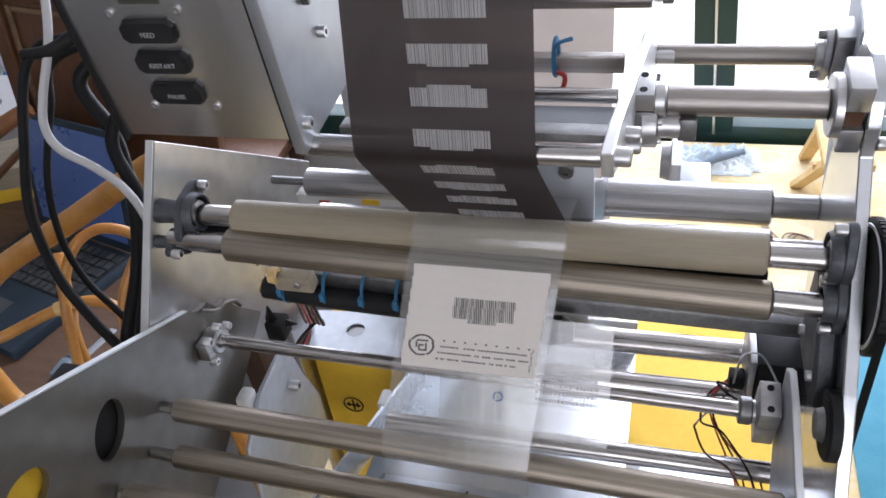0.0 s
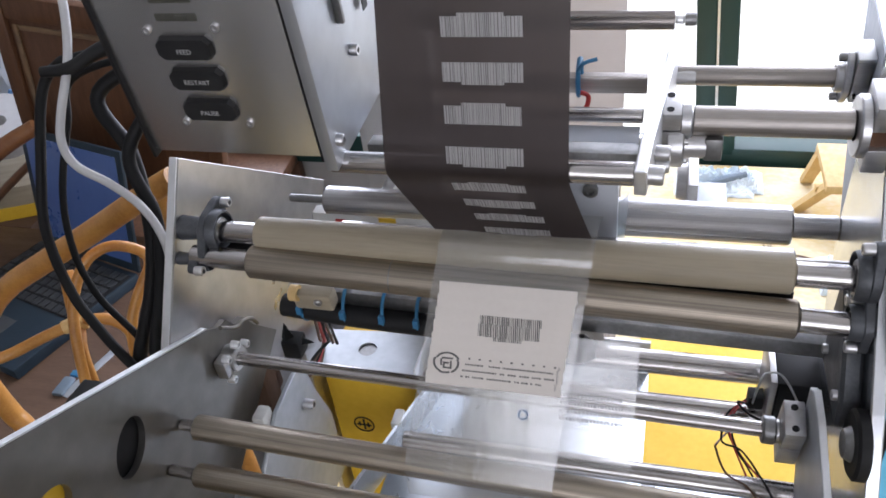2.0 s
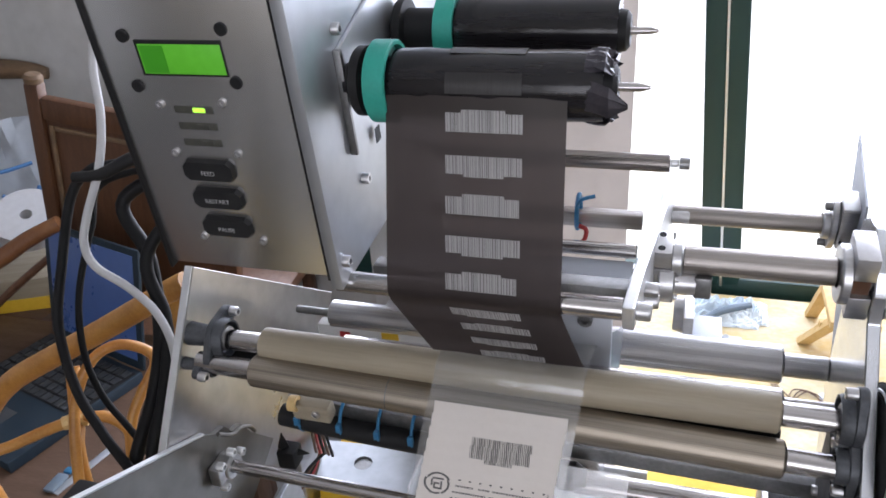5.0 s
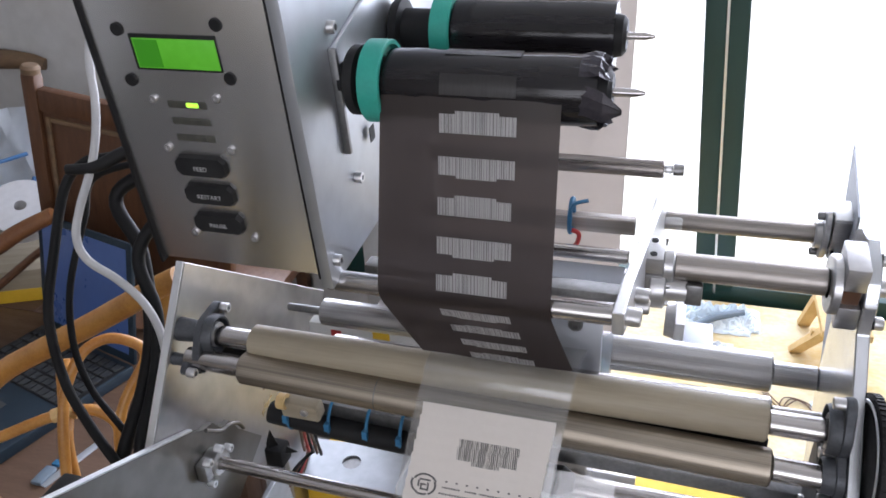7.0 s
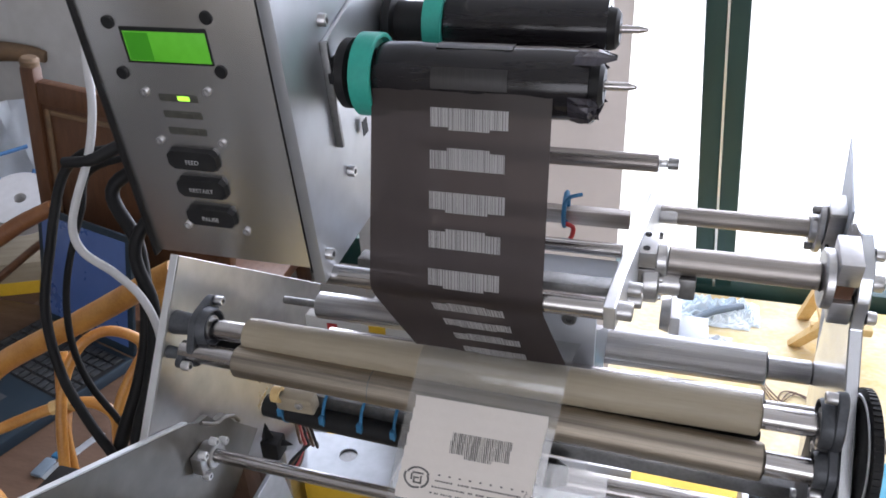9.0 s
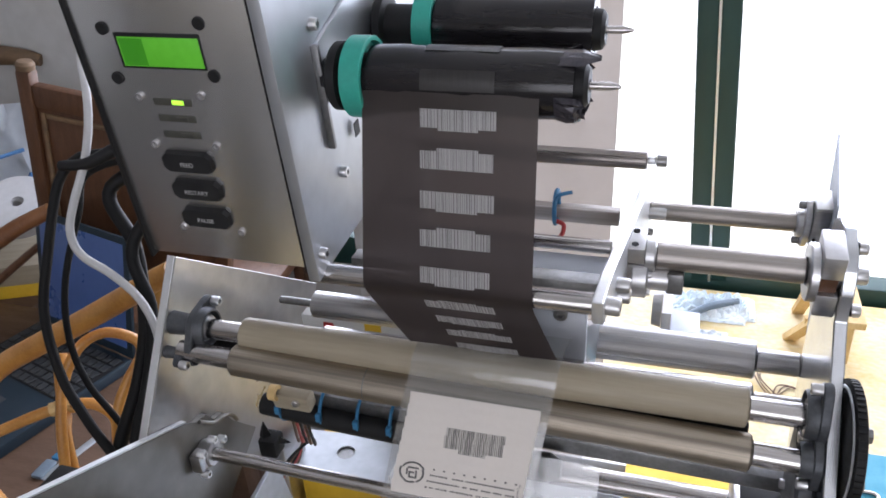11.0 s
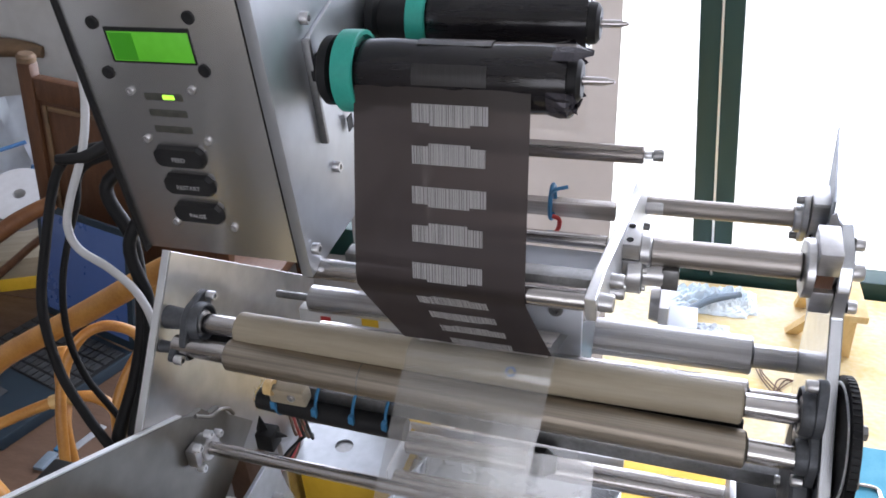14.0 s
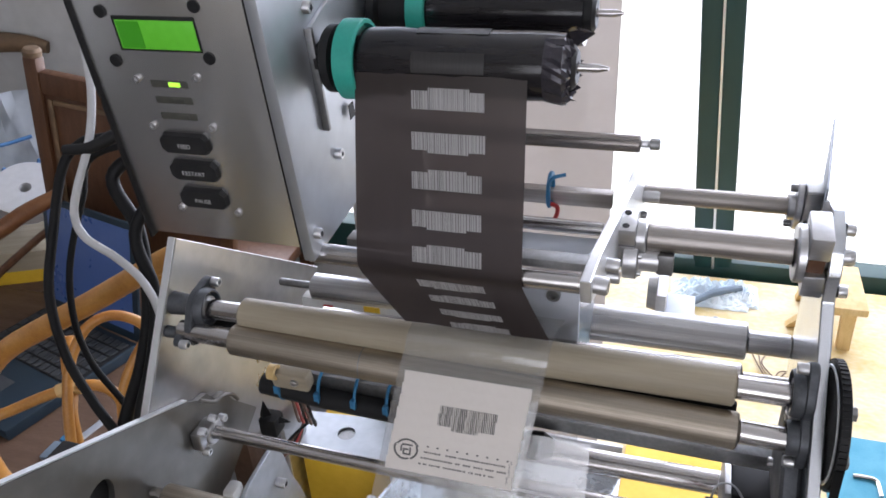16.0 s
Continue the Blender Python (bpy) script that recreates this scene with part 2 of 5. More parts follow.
def box(x0, x1, y0, y1, z0, z1, bevel=0.0006, bm=None):
    bm = bm or bmesh.new()
    r = bmesh.ops.create_cube(bm, size=1, matrix=Matrix.Translation(((x0 + x1) / 2, (y0 + y1) / 2, (z0 + z1) / 2)) @ Matrix.Diagonal((x1 - x0, y1 - y0, z1 - z0, 1)))
    if bevel:
        es = list({e for v in r["verts"] for e in v.link_edges})
        bmesh.ops.bevel(bm, geom=es, offset=bevel, segments=2, affect="EDGES", profile=0.5)
    return bm


AXES = {"x": Matrix.Rotation(radians(90), 4, "Y"), "y": Matrix.Rotation(radians(-90), 4, "X"), "z": Matrix.Identity(4)}


def lathe(profile, centre, axis="x", n=40, bm=None):
    """A turned part: (distance along the axis, radius) pairs, about an axis through centre."""
    bm = bm or bmesh.new()
    m = Matrix.Translation(centre) @ AXES[axis]
    rings = []
    for h, r in profile:
        if r <= 0:
            rings.append([bm.verts.new(m @ Vector((0, 0, h)))])
        else:
            rings.append([bm.verts.new(m @ Vector((r * math.cos(2 * math.pi * i / n), r * math.sin(2 * math.pi * i / n), h))) for i in range(n)])
    for a, b in zip(rings, rings[1:]):
        for i in range(n):
            j = (i + 1) % n
            if len(a) == 1 and len(b) == 1:
                continue
            if len(a) == 1:
                bm.faces.new((a[0], b[j], b[i]))
            elif len(b) == 1:
                bm.faces.new((a[i], a[j], b[0]))
            else:
                bm.faces.new((a[i], a[j], b[j], b[i]))
    return bm


def rod(x0, x1, y, z, r, bev=0.0008, n=40, bm=None):
    """A round bar along x with chamfered ends."""
    return lathe([(x0, 0), (x0, r - bev), (x0 + bev, r), (x1 - bev, r), (x1, r - bev), (x1, 0)], (0, y, z), "x", n, bm)


def slab(outline, x0, x1, bevel=0.0006):
    """A plate in a plane of constant x: (y, z) corners, between x0 and x1."""
    bm = bmesh.new()
    f = bm.faces.new([bm.verts.new((x0, y, z)) for y, z in outline])
    r = bmesh.ops.extrude_face_region(bm, geom=[f])
    bmesh.ops.translate(bm, vec=(x1 - x0, 0, 0), verts=[v for v in r["geom"] if isinstance(v, bmesh.types.BMVert)])
    if bevel:
        bmesh.ops.bevel(bm, geom=bm.edges[:], offset=bevel, segments=1, affect="EDGES")
    return bm


def ring_points(y, z, ry, rz, n=20, turn=0.0):
    c, s = math.cos(turn), math.sin(turn)
    return [(y + ry * math.cos(a) * c - rz * math.sin(a) * s, z + ry * math.cos(a) * s + rz * math.sin(a) * c) for a in (2 * math.pi * i / n for i in range(n))]


def pierced_slab(outline, holes, x0, x1):
    """A plate at constant x with holes right through it."""
    bm = bmesh.new()
    loops = []
    for pts in (outline, *holes):
        vs = [bm.verts.new((x0, y, z)) for y, z in pts]
        loops.append([bm.edges.new((vs[i], vs[(i + 1) % len(vs)])) for i in range(len(vs))])
    bmesh.ops.triangle_fill(bm, use_beauty=True, use_dissolve=False, edges=[e for lp in loops for e in lp], normal=(1, 0, 0))
    r = bmesh.ops.extrude_face_region(bm, geom=bm.faces[:])
    bmesh.ops.translate(bm, vec=(x1 - x0, 0, 0), verts=[v for v in r["geom"] if isinstance(v, bmesh.types.BMVert)])
    return bm


def smooth_line(points, per=8):
    """Catmull-Rom through the points."""
    pts = [Vector(p) for p in points]
    pts = [2 * pts[0] - pts[1], *pts, 2 * pts[-1] - pts[-2]]
    out = []
    for i in range(1, len(pts) - 2):
        a, b, c, d = pts[i - 1:i + 3]
        for k in range(per):
            t = k / per
            out.append(0.5 * ((2 * b) + (c - a) * t + (2 * a - 5 * b + 4 * c - d) * t * t + (3 * b - a - 3 * c + d) * t ** 3))
    return out + [pts[-2]]


def hose(points, radii, n=12, per=8, bm=None):
    """A round strand along points; radii: one number, or two for a taper."""
    bm = bm or bmesh.new()
    line = smooth_line(points, per)
    r0, r1 = radii if isinstance(radii, tuple) else (radii, radii)
    up = Vector((0.13, 0.27, 0.95))
    rings = []
    for i, p in enumerate(line):
        d = (line[min(i + 1, len(line) - 1)] - line[max(i - 1, 0)]).normalized()
        side = d.cross(up).normalized()
        up = side.cross(d).normalized()
        r = r0 + (r1 - r0) * i / (len(line) - 1)
        rings.append([bm.verts.new(p + r * (side * math.cos(2 * math.pi * k / n) + up * math.sin(2 * math.pi * k / n))) for k in range(n)])
    for a, b in zip(rings, rings[1:]):
        for k in range(n):
            bm.faces.new((a[k], a[(k + 1) % n], b[(k + 1) % n], b[k]))
    bm.faces.new(rings[0][::-1]), bm.faces.new(rings[-1])
    return bm


def sheet(rows, thick=0.0):
    """A thin sheet through rows of points."""
    bm = bmesh.new()
    grid = [[bm.verts.new(p) for p in row] for row in rows]
    for a, b in zip(grid, grid[1:]):
        for i in range(len(a) - 1):
            bm.faces.new((a[i], a[i + 1], b[i + 1], b[i]))
    if thick:
        bmesh.ops.solidify(bm, geom=bm.faces[:], thickness=thick)
    return bm


def cap_screw(bm, centre, axis, sign=1, r=0.0035, h=0.004):
    """A socket-head screw with its hexagon recess."""
    c = Vector(centre)
    lathe([(0, r), (sign * h * 0.85, r), (sign * h, r * 0.88), (sign * h, r * 0.5)], c, axis, 20, bm)
    lathe([(sign * h, r * 0.5), (sign * h * 0.4, r * 0.5), (sign * h * 0.4, 0)], c, axis, 6, bm)
    return bm


def words(text, size, mat, parent, m, name="lettering"):
    cu = bpy.data.curves.new(name, "FONT")
    cu.body, cu.size, cu.align_x, cu.align_y, cu.extrude = text, size, "CENTER", "CENTER", 0.00006
    tmp = new("tmp", cu)
    me = bpy.data.meshes.new_from_object(tmp.evaluated_get(bpy.context.evaluated_depsgraph_get()))
    bpy.data.objects.remove(tmp)
    bpy.data.curves.remove(cu)
    me.name = name
    me.materials.clear()
    me.materials.append(mat)
    ob = new(name, me)
    ob.parent, ob.matrix_basis = parent, m
    return ob

# ---- the room ----
FLOOR_Z, TABLE_Z = -0.10, 0.36
GLOW = bpy.data.materials.new("overcast_daylight")
GLOW.use_nodes = True
gb = GLOW.node_tree.nodes["Principled BSDF"]
gb.inputs["Base Color"].default_value = (0, 0, 0, 1)
gb.inputs["Emission Color"].default_value, gb.inputs["Emission Strength"].default_value = (0.96, 0.97, 1.01, 1), 2.2

bm = box(-2.4, 3.2, -2.6, 1.3, FLOOR_Z - 0.1, FLOOR_Z, 0)
tagged(part("floor", bm, FLOOR), "grey tiled room floor", kind="structure")
bm = box(-2.4, 3.2, -2.6, 1.3, 2.3, 2.4, 0)
tagged(part("ceiling", bm, CEIL), "white painted ceiling", kind="structure")
# the window wall: plaster round one wide opening
bm = box(-2.4, -0.80, 1.24, 1.34, FLOOR_Z, 2.3, 0)
box(2.6, 3.2, 1.24, 1.34, FLOOR_Z, 2.3, 0, bm)
box(-0.80, 2.6, 1.24, 1.34, FLOOR_Z, 0.30, 0, bm)
box(-0.80, 2.6, 1.24, 1.34, 2.15, 2.3, 0, bm)
tagged(part("wall_north", bm, WALL), "off-white plaster wall round a wide window", kind="structure")
tagged(part("wall_west", box(-2.5, -2.4, -2.6, 1.34, FLOOR_Z, 2.3, 0), WALL), "off-white plaster wall", kind="structure")
tagged(part("wall_east", box(3.2, 3.3, -2.6, 1.34, FLOOR_Z, 2.3, 0), WALL), "off-white plaster wall", kind="structure")
# The south opening is unseen, cut only for the added fill light.
bm = box(-2.5, -0.3, -2.7, -2.6, FLOOR_Z, 2.3, 0)
box(2.1, 3.3, -2.7, -2.6, FLOOR_Z, 2.3, 0, bm)
box(-0.3, 2.1, -2.7, -2.6, FLOOR_Z, 0.85, 0, bm)
box(-0.3, 2.1, -2.7, -2.6, 2.05, 2.3, 0, bm)
tagged(part("wall_south", bm, DIMWALL), "tan plaster wall with an opening for the added fill light", kind="structure")
# Glowing sheet behind the added south opening, part of the fill.
bm = sheet([[(-2, -3.5, -1), (4, -3.5, -1)], [(-2, -3.5, 4), (4, -3.5, 4)]])
tagged(part("backdrop", bm, GLOW), "plain glowing sheet standing in for overcast sky", kind="structure")
bm = sheet([[(-4, 2.4, -1), (6, 2.4, -1)], [(-4, 2.4, 4), (6, 2.4, 4)]])
tagged(part("backdrop", bm, GLOW), "plain glowing sheet standing in for overcast sky", kind="structure")

win = thing("window_1", pose(0, 0, 0), "wide window with dark green painted frame", kind="structure")
part("rail", box(-0.80, 2.6, 1.19, 1.25, 0.302, 0.382, 0.004), GREEN, win)
POST = Matrix.Translation((0.40, 0, 0.42)) @ Matrix.Rotation(radians(-4.1), 4, "Y")
part("post", box(-0.021, 0.0185, 1.19, 1.235, -0.06, 1.75, 0.004), GREEN, win, at=POST)
part("post", box(0.0225, 0.060, 1.19, 1.235, -0.06, 1.75, 0.004), GREEN, win, at=POST)
part("seal", box(0.018, 0.023, 1.188, 1.23, -0.06, 1.75, 0.001), EDGE, win, "bright aluminium strip between the posts", POST)
part("post", box(1.5, 1.57, 1.19, 1.235, 0.40, 2.15, 0.004), GREEN, win)

# ---- tables ----
tb = thing("workbench", pose(0, 0, 0), "pale yellow wooden workbench under the window", "table")
part("top", box(-0.15, 1.9, -0.55, 1.16, TABLE_Z - 0.03, TABLE_Z, 0.003), TABLE, tb)
for x in (-0.1, 1.8):
    for y in (-0.5, 1.1):
        part("leg", box(x, x + 0.06, y, y + 0.06, FLOOR_Z, TABLE_Z - 0.03, 0.003), TABLE, tb)
dk = thing("desk", pose(0, 0, 0), "brown wooden desk with a laptop on it", "desk")
DZ = 0.42
bm = box(-1.9, -0.44, -0.3, 0.70, DZ - 0.03, DZ, 0.003)
box(-1.9, -0.96, 0.7005, 1.2, DZ - 0.03, DZ, 0.003, bm)
part("top", bm, DESK, dk)
for x in (-1.85, -0.51):
    for y in (-0.26, 0.62 if x > -1 else 1.12):
        part("leg", box(x, x + 0.05, y, y + 0.05, FLOOR_Z, DZ - 0.03, 0.003), DESK, dk)

# ---- the machine's lower frame ----
frame_m = thing("side_plate", pose(0, 0, 0), "tilted milled aluminium side plate of the feeder", "plate")
part("body", slab([(0.02, 1.044), (0.215, 0.902), (0.12, 0.77), (-0.075, 0.912)], -0.006, 0.0, 0.0005), PLATE, frame_m)
# Thin bright strip paints the light that this edge catches.
part("edge_glint", slab([(0.0195, 1.0446), (-0.0755, 0.9126), (-0.0765, 0.9133), (0.0185, 1.0453)], -0.0058, -0.0002, 0.0002), EDGE, frame_m, "bright strip for the light caught by the sawn edge")
low = thing("front_side_plate", pose(0, 0, 0), "lower aluminium side plate with an oval hole", "plate")
outline = [(-0.33, 1.068), (-0.33, 0.80), (-0.14, 0.74), (-0.01, 0.81), (0.06, 0.85), (0.032, 0.882), (0.022, 0.899), (0.010, 0.902), (0.002, 0.914), (-0.010, 0.9165), (-0.021, 0.925)]
part("body", pierced_slab(outline, [ring_points(-0.124, 0.921, 0.02, 0.014, 24, 0.9), ring_points(-0.19, 0.945, 0.018, 0.014, 24)], 0.0005, 0.0055), DARKPLATE, low)
# Edge highlight added as a brighter strip, as on the upper plate.
part("edge_glint", slab([(-0.33, 1.0682), (-0.021, 0.9252), (-0.0204, 0.9265), (-0.3294, 1.0695)], 0.0007, 0.0053, 0.0002), EDGE, low, "bright strip for the light caught by the sawn edge")
# Added black box, only there to make the oval hole dark.
part("hole_darkener", box(-0.035, -0.0005, -0.150, -0.098, 0.880, 0.950, 0.002), BLACK, low, "black box added to keep the oval hole dark")
part("lever", box(-0.030, -0.0005, -0.215, -0.165, 0.915, 0.965, 0.002), YELLOW, low, "yellow lever behind the round hole")

right = thing("side_plate", pose(0, 0, 0), "thick aluminium side plate carrying the roller bearings", "plate")
part("body", slab([(0.035, 1.042), (-0.05, 0.945), (-0.20, 0.74), (-0.20, TABLE_Z), (0.03, TABLE_Z), (0.055, 0.76), (0.075, 0.86), (0.096, 0.925), (0.104, 0.960), (0.100, 1.045), (0.092, 1.080), (0.076, 1.090), (0.060, 1.090), (0.046, 1.084), (0.038, 1.074), (0.034, 1.060)], 0.4305, 0.4380, 0.0008), BRIGHTPLATE, right)


# Rear of the plate; its grey reflection is painted, unlike the polished front.
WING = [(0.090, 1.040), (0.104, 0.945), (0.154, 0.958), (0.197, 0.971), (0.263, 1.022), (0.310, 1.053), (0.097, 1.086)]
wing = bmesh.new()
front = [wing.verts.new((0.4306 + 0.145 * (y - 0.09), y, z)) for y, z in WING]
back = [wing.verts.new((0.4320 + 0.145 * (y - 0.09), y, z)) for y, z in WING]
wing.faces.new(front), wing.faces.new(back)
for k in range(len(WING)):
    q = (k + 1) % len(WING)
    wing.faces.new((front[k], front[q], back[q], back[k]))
part("rear_wing", wing, WINGTONE, right, "thin sheet wing bent back from the plate, grey reflection put into its colour", smooth=False)


def roller(name, x0, x1, y, z, r, journal, mat, label, xl, xr, jr=0.0055, droop=0.0, jl=None):
    """A roller with its thinner journals, the origin on its axis."""
    ob = thing(name, pose(0, y, z + 0.22 * math.tan(radians(droop)), 0, droop), label, "roller", "feed rollers")
    part("sleeve", rod(x0, x1, 0, 0, r, 0.0012, 56), mat, ob)
    part("shaft", rod(xl, x0 - 0.0005, 0, 0, jl or jr, 0.0006, 28), DARKSTEEL if jl else journal, ob)
    part("shaft", rod(x1 + 0.0005, xr, 0, 0, jr, 0.0006, 28), journal, ob)
    return ob


R1Y, R1Z, R2Y, R2Z = 0.0, 0.999, -0.014, 0.9822
roller_top = roller("rubber_roller", 0.058, 0.388, R1Y, R1Z, 0.0117, STEEL, RUBBER, "beige rubber-covered printing roller with steel journals", 0.012, 0.428, 0.0072, 0.3)
roller_low = roller("steel_roller", 0.055, 0.392, R2Y, R2Z, 0.0112, STEEL, TURNED, "turned steel nip roller below the rubber one", 0.012, 0.428, 0.0072, 1.8)
part("seam", lathe([(0.1535, 0.01122), (0.1537, 0.01132), (0.1541, 0.01132), (0.1543, 0.01122)], (0, 0, 0)), DARKSTEEL, roller_low)
guide = roller("guide_roller", 0.24, 0.401, 0.103, 0.958, 0.0138, SATINROLL, SATINROLL, "aluminium guide roller with painted reflection streaks on a long steel axle", 0.236, 0.4303, 0.0084)
part("sleeve", rod(0.058, 0.2355, 0, 0, 0.0112, 0.0012, 48), SATINROLL, guide)
part("shaft", rod(0.026, 0.0575, 0, 0, 0.0032, 0.0005, 20), DARKSTEEL, guide)
rear = roller("rear_roller", 0.10, 0.394, 0.034, 0.978, 0.0098, STEEL, STEEL, "bright chromed roller behind the rubber one", 0.06, 0.4303, 0.0045, 0.0)
roller("outfeed_roller", 0.018, 0.4085, -0.080, 0.884, 0.0088, STEEL, TURNED, "slim steel outfeed roller", 0.006, 0.4303, 0.004, 2.0)
roller("outfeed_roller", 0.026, 0.4085, -0.105, 0.868, 0.0080, STEEL, TURNED, "slim steel outfeed roller under the first", 0.006, 0.4303, 0.004, 1.5)
roller("outfeed_roller", 0.012, 0.4085, -0.142, 0.873, 0.0085, STEEL, TURNED, "slim steel outfeed roller at the front", 0.006, 0.4303, 0.004, 1.5)
shaft = thing("tie_shaft", pose(0, -0.012, 0.884 + 0.21 * math.tan(radians(1.5)), 0, 1.5), "polished steel tie shaft across the feeder", "shaft")
part("rod", rod(0.012, 0.405, 0, 0, 0.0050), STEEL, shaft)
part("collar", lathe([(0.386, 0.0052), (0.386, 0.0082), (0.387, 0.009), (0.393, 0.009), (0.394, 0.0082), (0.394, 0.0052)], (0, 0, 0), "x", 24), DARKSTEEL, shaft, "dark set collar")

# Black strip added as the shade in the gap between the rollers.
guard = thing("nip_shade", pose(0, 0, 0.218 * math.tan(radians(1.0)), 0, 1.0), "dark strip standing in for the shade between the two rollers", "guard")
part("strip", box(0.001, 0.374, 0.002, 0.0065, 0.970, 0.9855, 0.0008), BLACK, guard)

# flange bearings


def flange_bearing(name, x, sign, y, z, turn, r, label, foot=0.0):
    """A two-bolt cast flange with its ring and screws, standing on a plate at x."""
    ob = thing(name, Matrix.Translation((x, y, z)) @ Matrix.Rotation(radians(turn), 4, "X"), label, "bearing", "flange bearings")
    pts = []
    for i in range(40):
        a = 2 * math.pi * i / 40
        k = r * (1.08 + 0.62 * abs(math.cos(a)) ** 8)
        pts.append((k * math.cos(a), k * math.sin(a) * 0.95))
    part("flange", slab(pts, 0.0003 * sign, 0.006 * sign, 0.0008), CASTIRON, ob)
    if foot:
        part("spacer", lathe([(-foot * sign, r * 0.62), (-foot * 0.3 * sign, r * 0.55), (0.0003 * sign, r * 0.5)], (0, 0, 0)), CASTIRON, ob)
    part("collar", lathe([(0.006 * sign, r * 1.02), (0.011 * sign, r * 0.98), (0.0125 * sign, r * 0.92), (0.0125 * sign, r * 0.84), (0.007 * sign, r * 0.8), (0.0062 * sign, r * 0.55)], (0, 0, 0)), CASTIRON, ob)
    part("ring", lathe([(0.0065 * sign, r * 0.62), (0.0110 * sign, r * 0.62), (0.0115 * sign, r * 0.58), (0.0115 * sign, r * 0.42), (0.009 * sign, r * 0.4)], (0, 0, 0)), DARKSTEEL, ob)
    for s in (-1, 1):
        part("screw", cap_screw(bmesh.new(), (0.006 * sign, s * r * 1.42, 0), "x", sign, 0.0035, 0.006), ALU, ob)
    return ob


flange_bearing("flange_bearing", 0.019, 1, 0.0, 1.001, 35, 0.0140, "grey cast flange bearing screwed to the side plate", 0.0188)
flange_bearing("flange_bearing", 0.012, 1, R2Y, R2Z + 0.003, 5, 0.0075, "small flange bearing half behind the upper one", 0.012)
flange_bearing("flange_bearing", 0.4305, -1, 0.0, 1.0, 98, 0.0145, "grey cast flange bearing on the thick side plate")
flange_bearing("flange_bearing", 0.4305, -1, R2Y + 0.002, R2Z - 0.006, 70, 0.0105, "grey cast flange bearing on the thick side plate, lower")

# the black cross bar with its blue ties
bar = thing("cross_bar", Matrix.Translation((0.3, 0, 0.916)) @ pose(0, 0, 0, 0, 1.5) @ Matrix.Translation((-0.3, 0, -0.908)), "grey cross bar with a black wrapped length", "bar")
part("bar", box(0.05, 0.4303, 0.026, 0.040, 0.905, 0.917, 0.001), DARKSTEEL, bar)
part("wrap", hose([(0.044, 0.025, 0.899), (0.1, 0.024, 0.897), (0.165, 0.024, 0.896)], 0.0088), BLACK, bar, "black wrapped cable bundle")
for x in (0.062, 0.096, 0.126, 0.152):
    ring = bmesh.new()
    pts = [(x, 0.030 + 0.014 * math.cos(a), 0.903 + 0.017 * math.sin(a)) for a in (2 * math.pi * k / 14 for k in range(15))]
    hose(pts, 0.0013, 8, 3, ring)
    box(x - 0.002, x + 0.002, 0.012, 0.016, 0.902, 0.909, 0.0005, ring)
    part("cable_tie", ring, BLUETIE, bar, "blue cable tie")

# ---- the printer ----
TILT = pose(0, -0.045, 1.09, 6)          # leans forward over the rollers
pr = thing("label_printer", TILT, "aluminium label printer with a green display", "printer")
part("front_panel", box(0.0385, 0.1398, 0.0, 0.0025, 0.0, 0.30, 0.0005), PANEL, pr)
part("side_cover", box(0.0365, 0.0385, -0.0015, 0.16, -0.004, 0.30, 0.0005), BLACK, pr, "dark edge of the printer's casing")
part("gap", box(0.1390, 0.1424, -0.0004, 0.012, -0.003, 0.30, 0), BLACK, pr, "dark joint beside the panel")
part("side_plate", box(0.1422, 0.149, -0.004, 0.28, -0.006, 0.30, 0.0006), SIDE, pr, "bright aluminium side plate")
part("case", box(0.0388, 0.141, 0.003, 0.16, 0.001, 0.299, 0.0005), PANEL, pr)
part("display_frame", box(0.0615, 0.1100, -0.0006, 0.002, 0.1172, 0.1355, 0.0002), BLACK, pr)
part("display", box(0.0632, 0.1092, -0.0009, 0.002, 0.1184, 0.1336, 0.0001), LCD, pr, "lit green display")
part("display_text", box(0.0640, 0.0775, -0.0011, -0.00092, 0.1190, 0.1330, 0), LCDTEXT, pr, "darker block of text on the display")
for u, v in ((0.0558, 0.1374), (0.1118, 0.1410), (0.0553, 0.1112), (0.1128, 0.1144)):
    part("dark_screw", lathe([(0.0005, 0.0), (0.0005, 0.0033), (-0.0008, 0.0033), (-0.0012, 0.0028), (-0.0012, 0)], (u, 0, v), "y", 20), BLACK, pr)
for u, v in ((0.0652, 0.1014), (0.1021, 0.1035), (0.0653, 0.0737), (0.1032, 0.0749), (0.1041, 0.0203), (0.0667, 0.0205)):
    part("screw", cap_screw(bmesh.new(), (u, 0.0, v), "y", -1, 0.0021, 0.0014), ALU, pr)
for i, v in enumerate((0.0990, 0.0898, 0.0804)):
    part("lamp_slot", box(0.0725, 0.0955, -0.0004, 0.002, v - 0.0022, v + 0.0022, 0.0008), LENS, pr)
    part("lamp", box(0.0838, 0.0908, -0.0009, 0.001, v - 0.0013, v + 0.0013, 0.0005), LED if i == 0 else LENS, pr, "lit green lamp" if i == 0 else "")
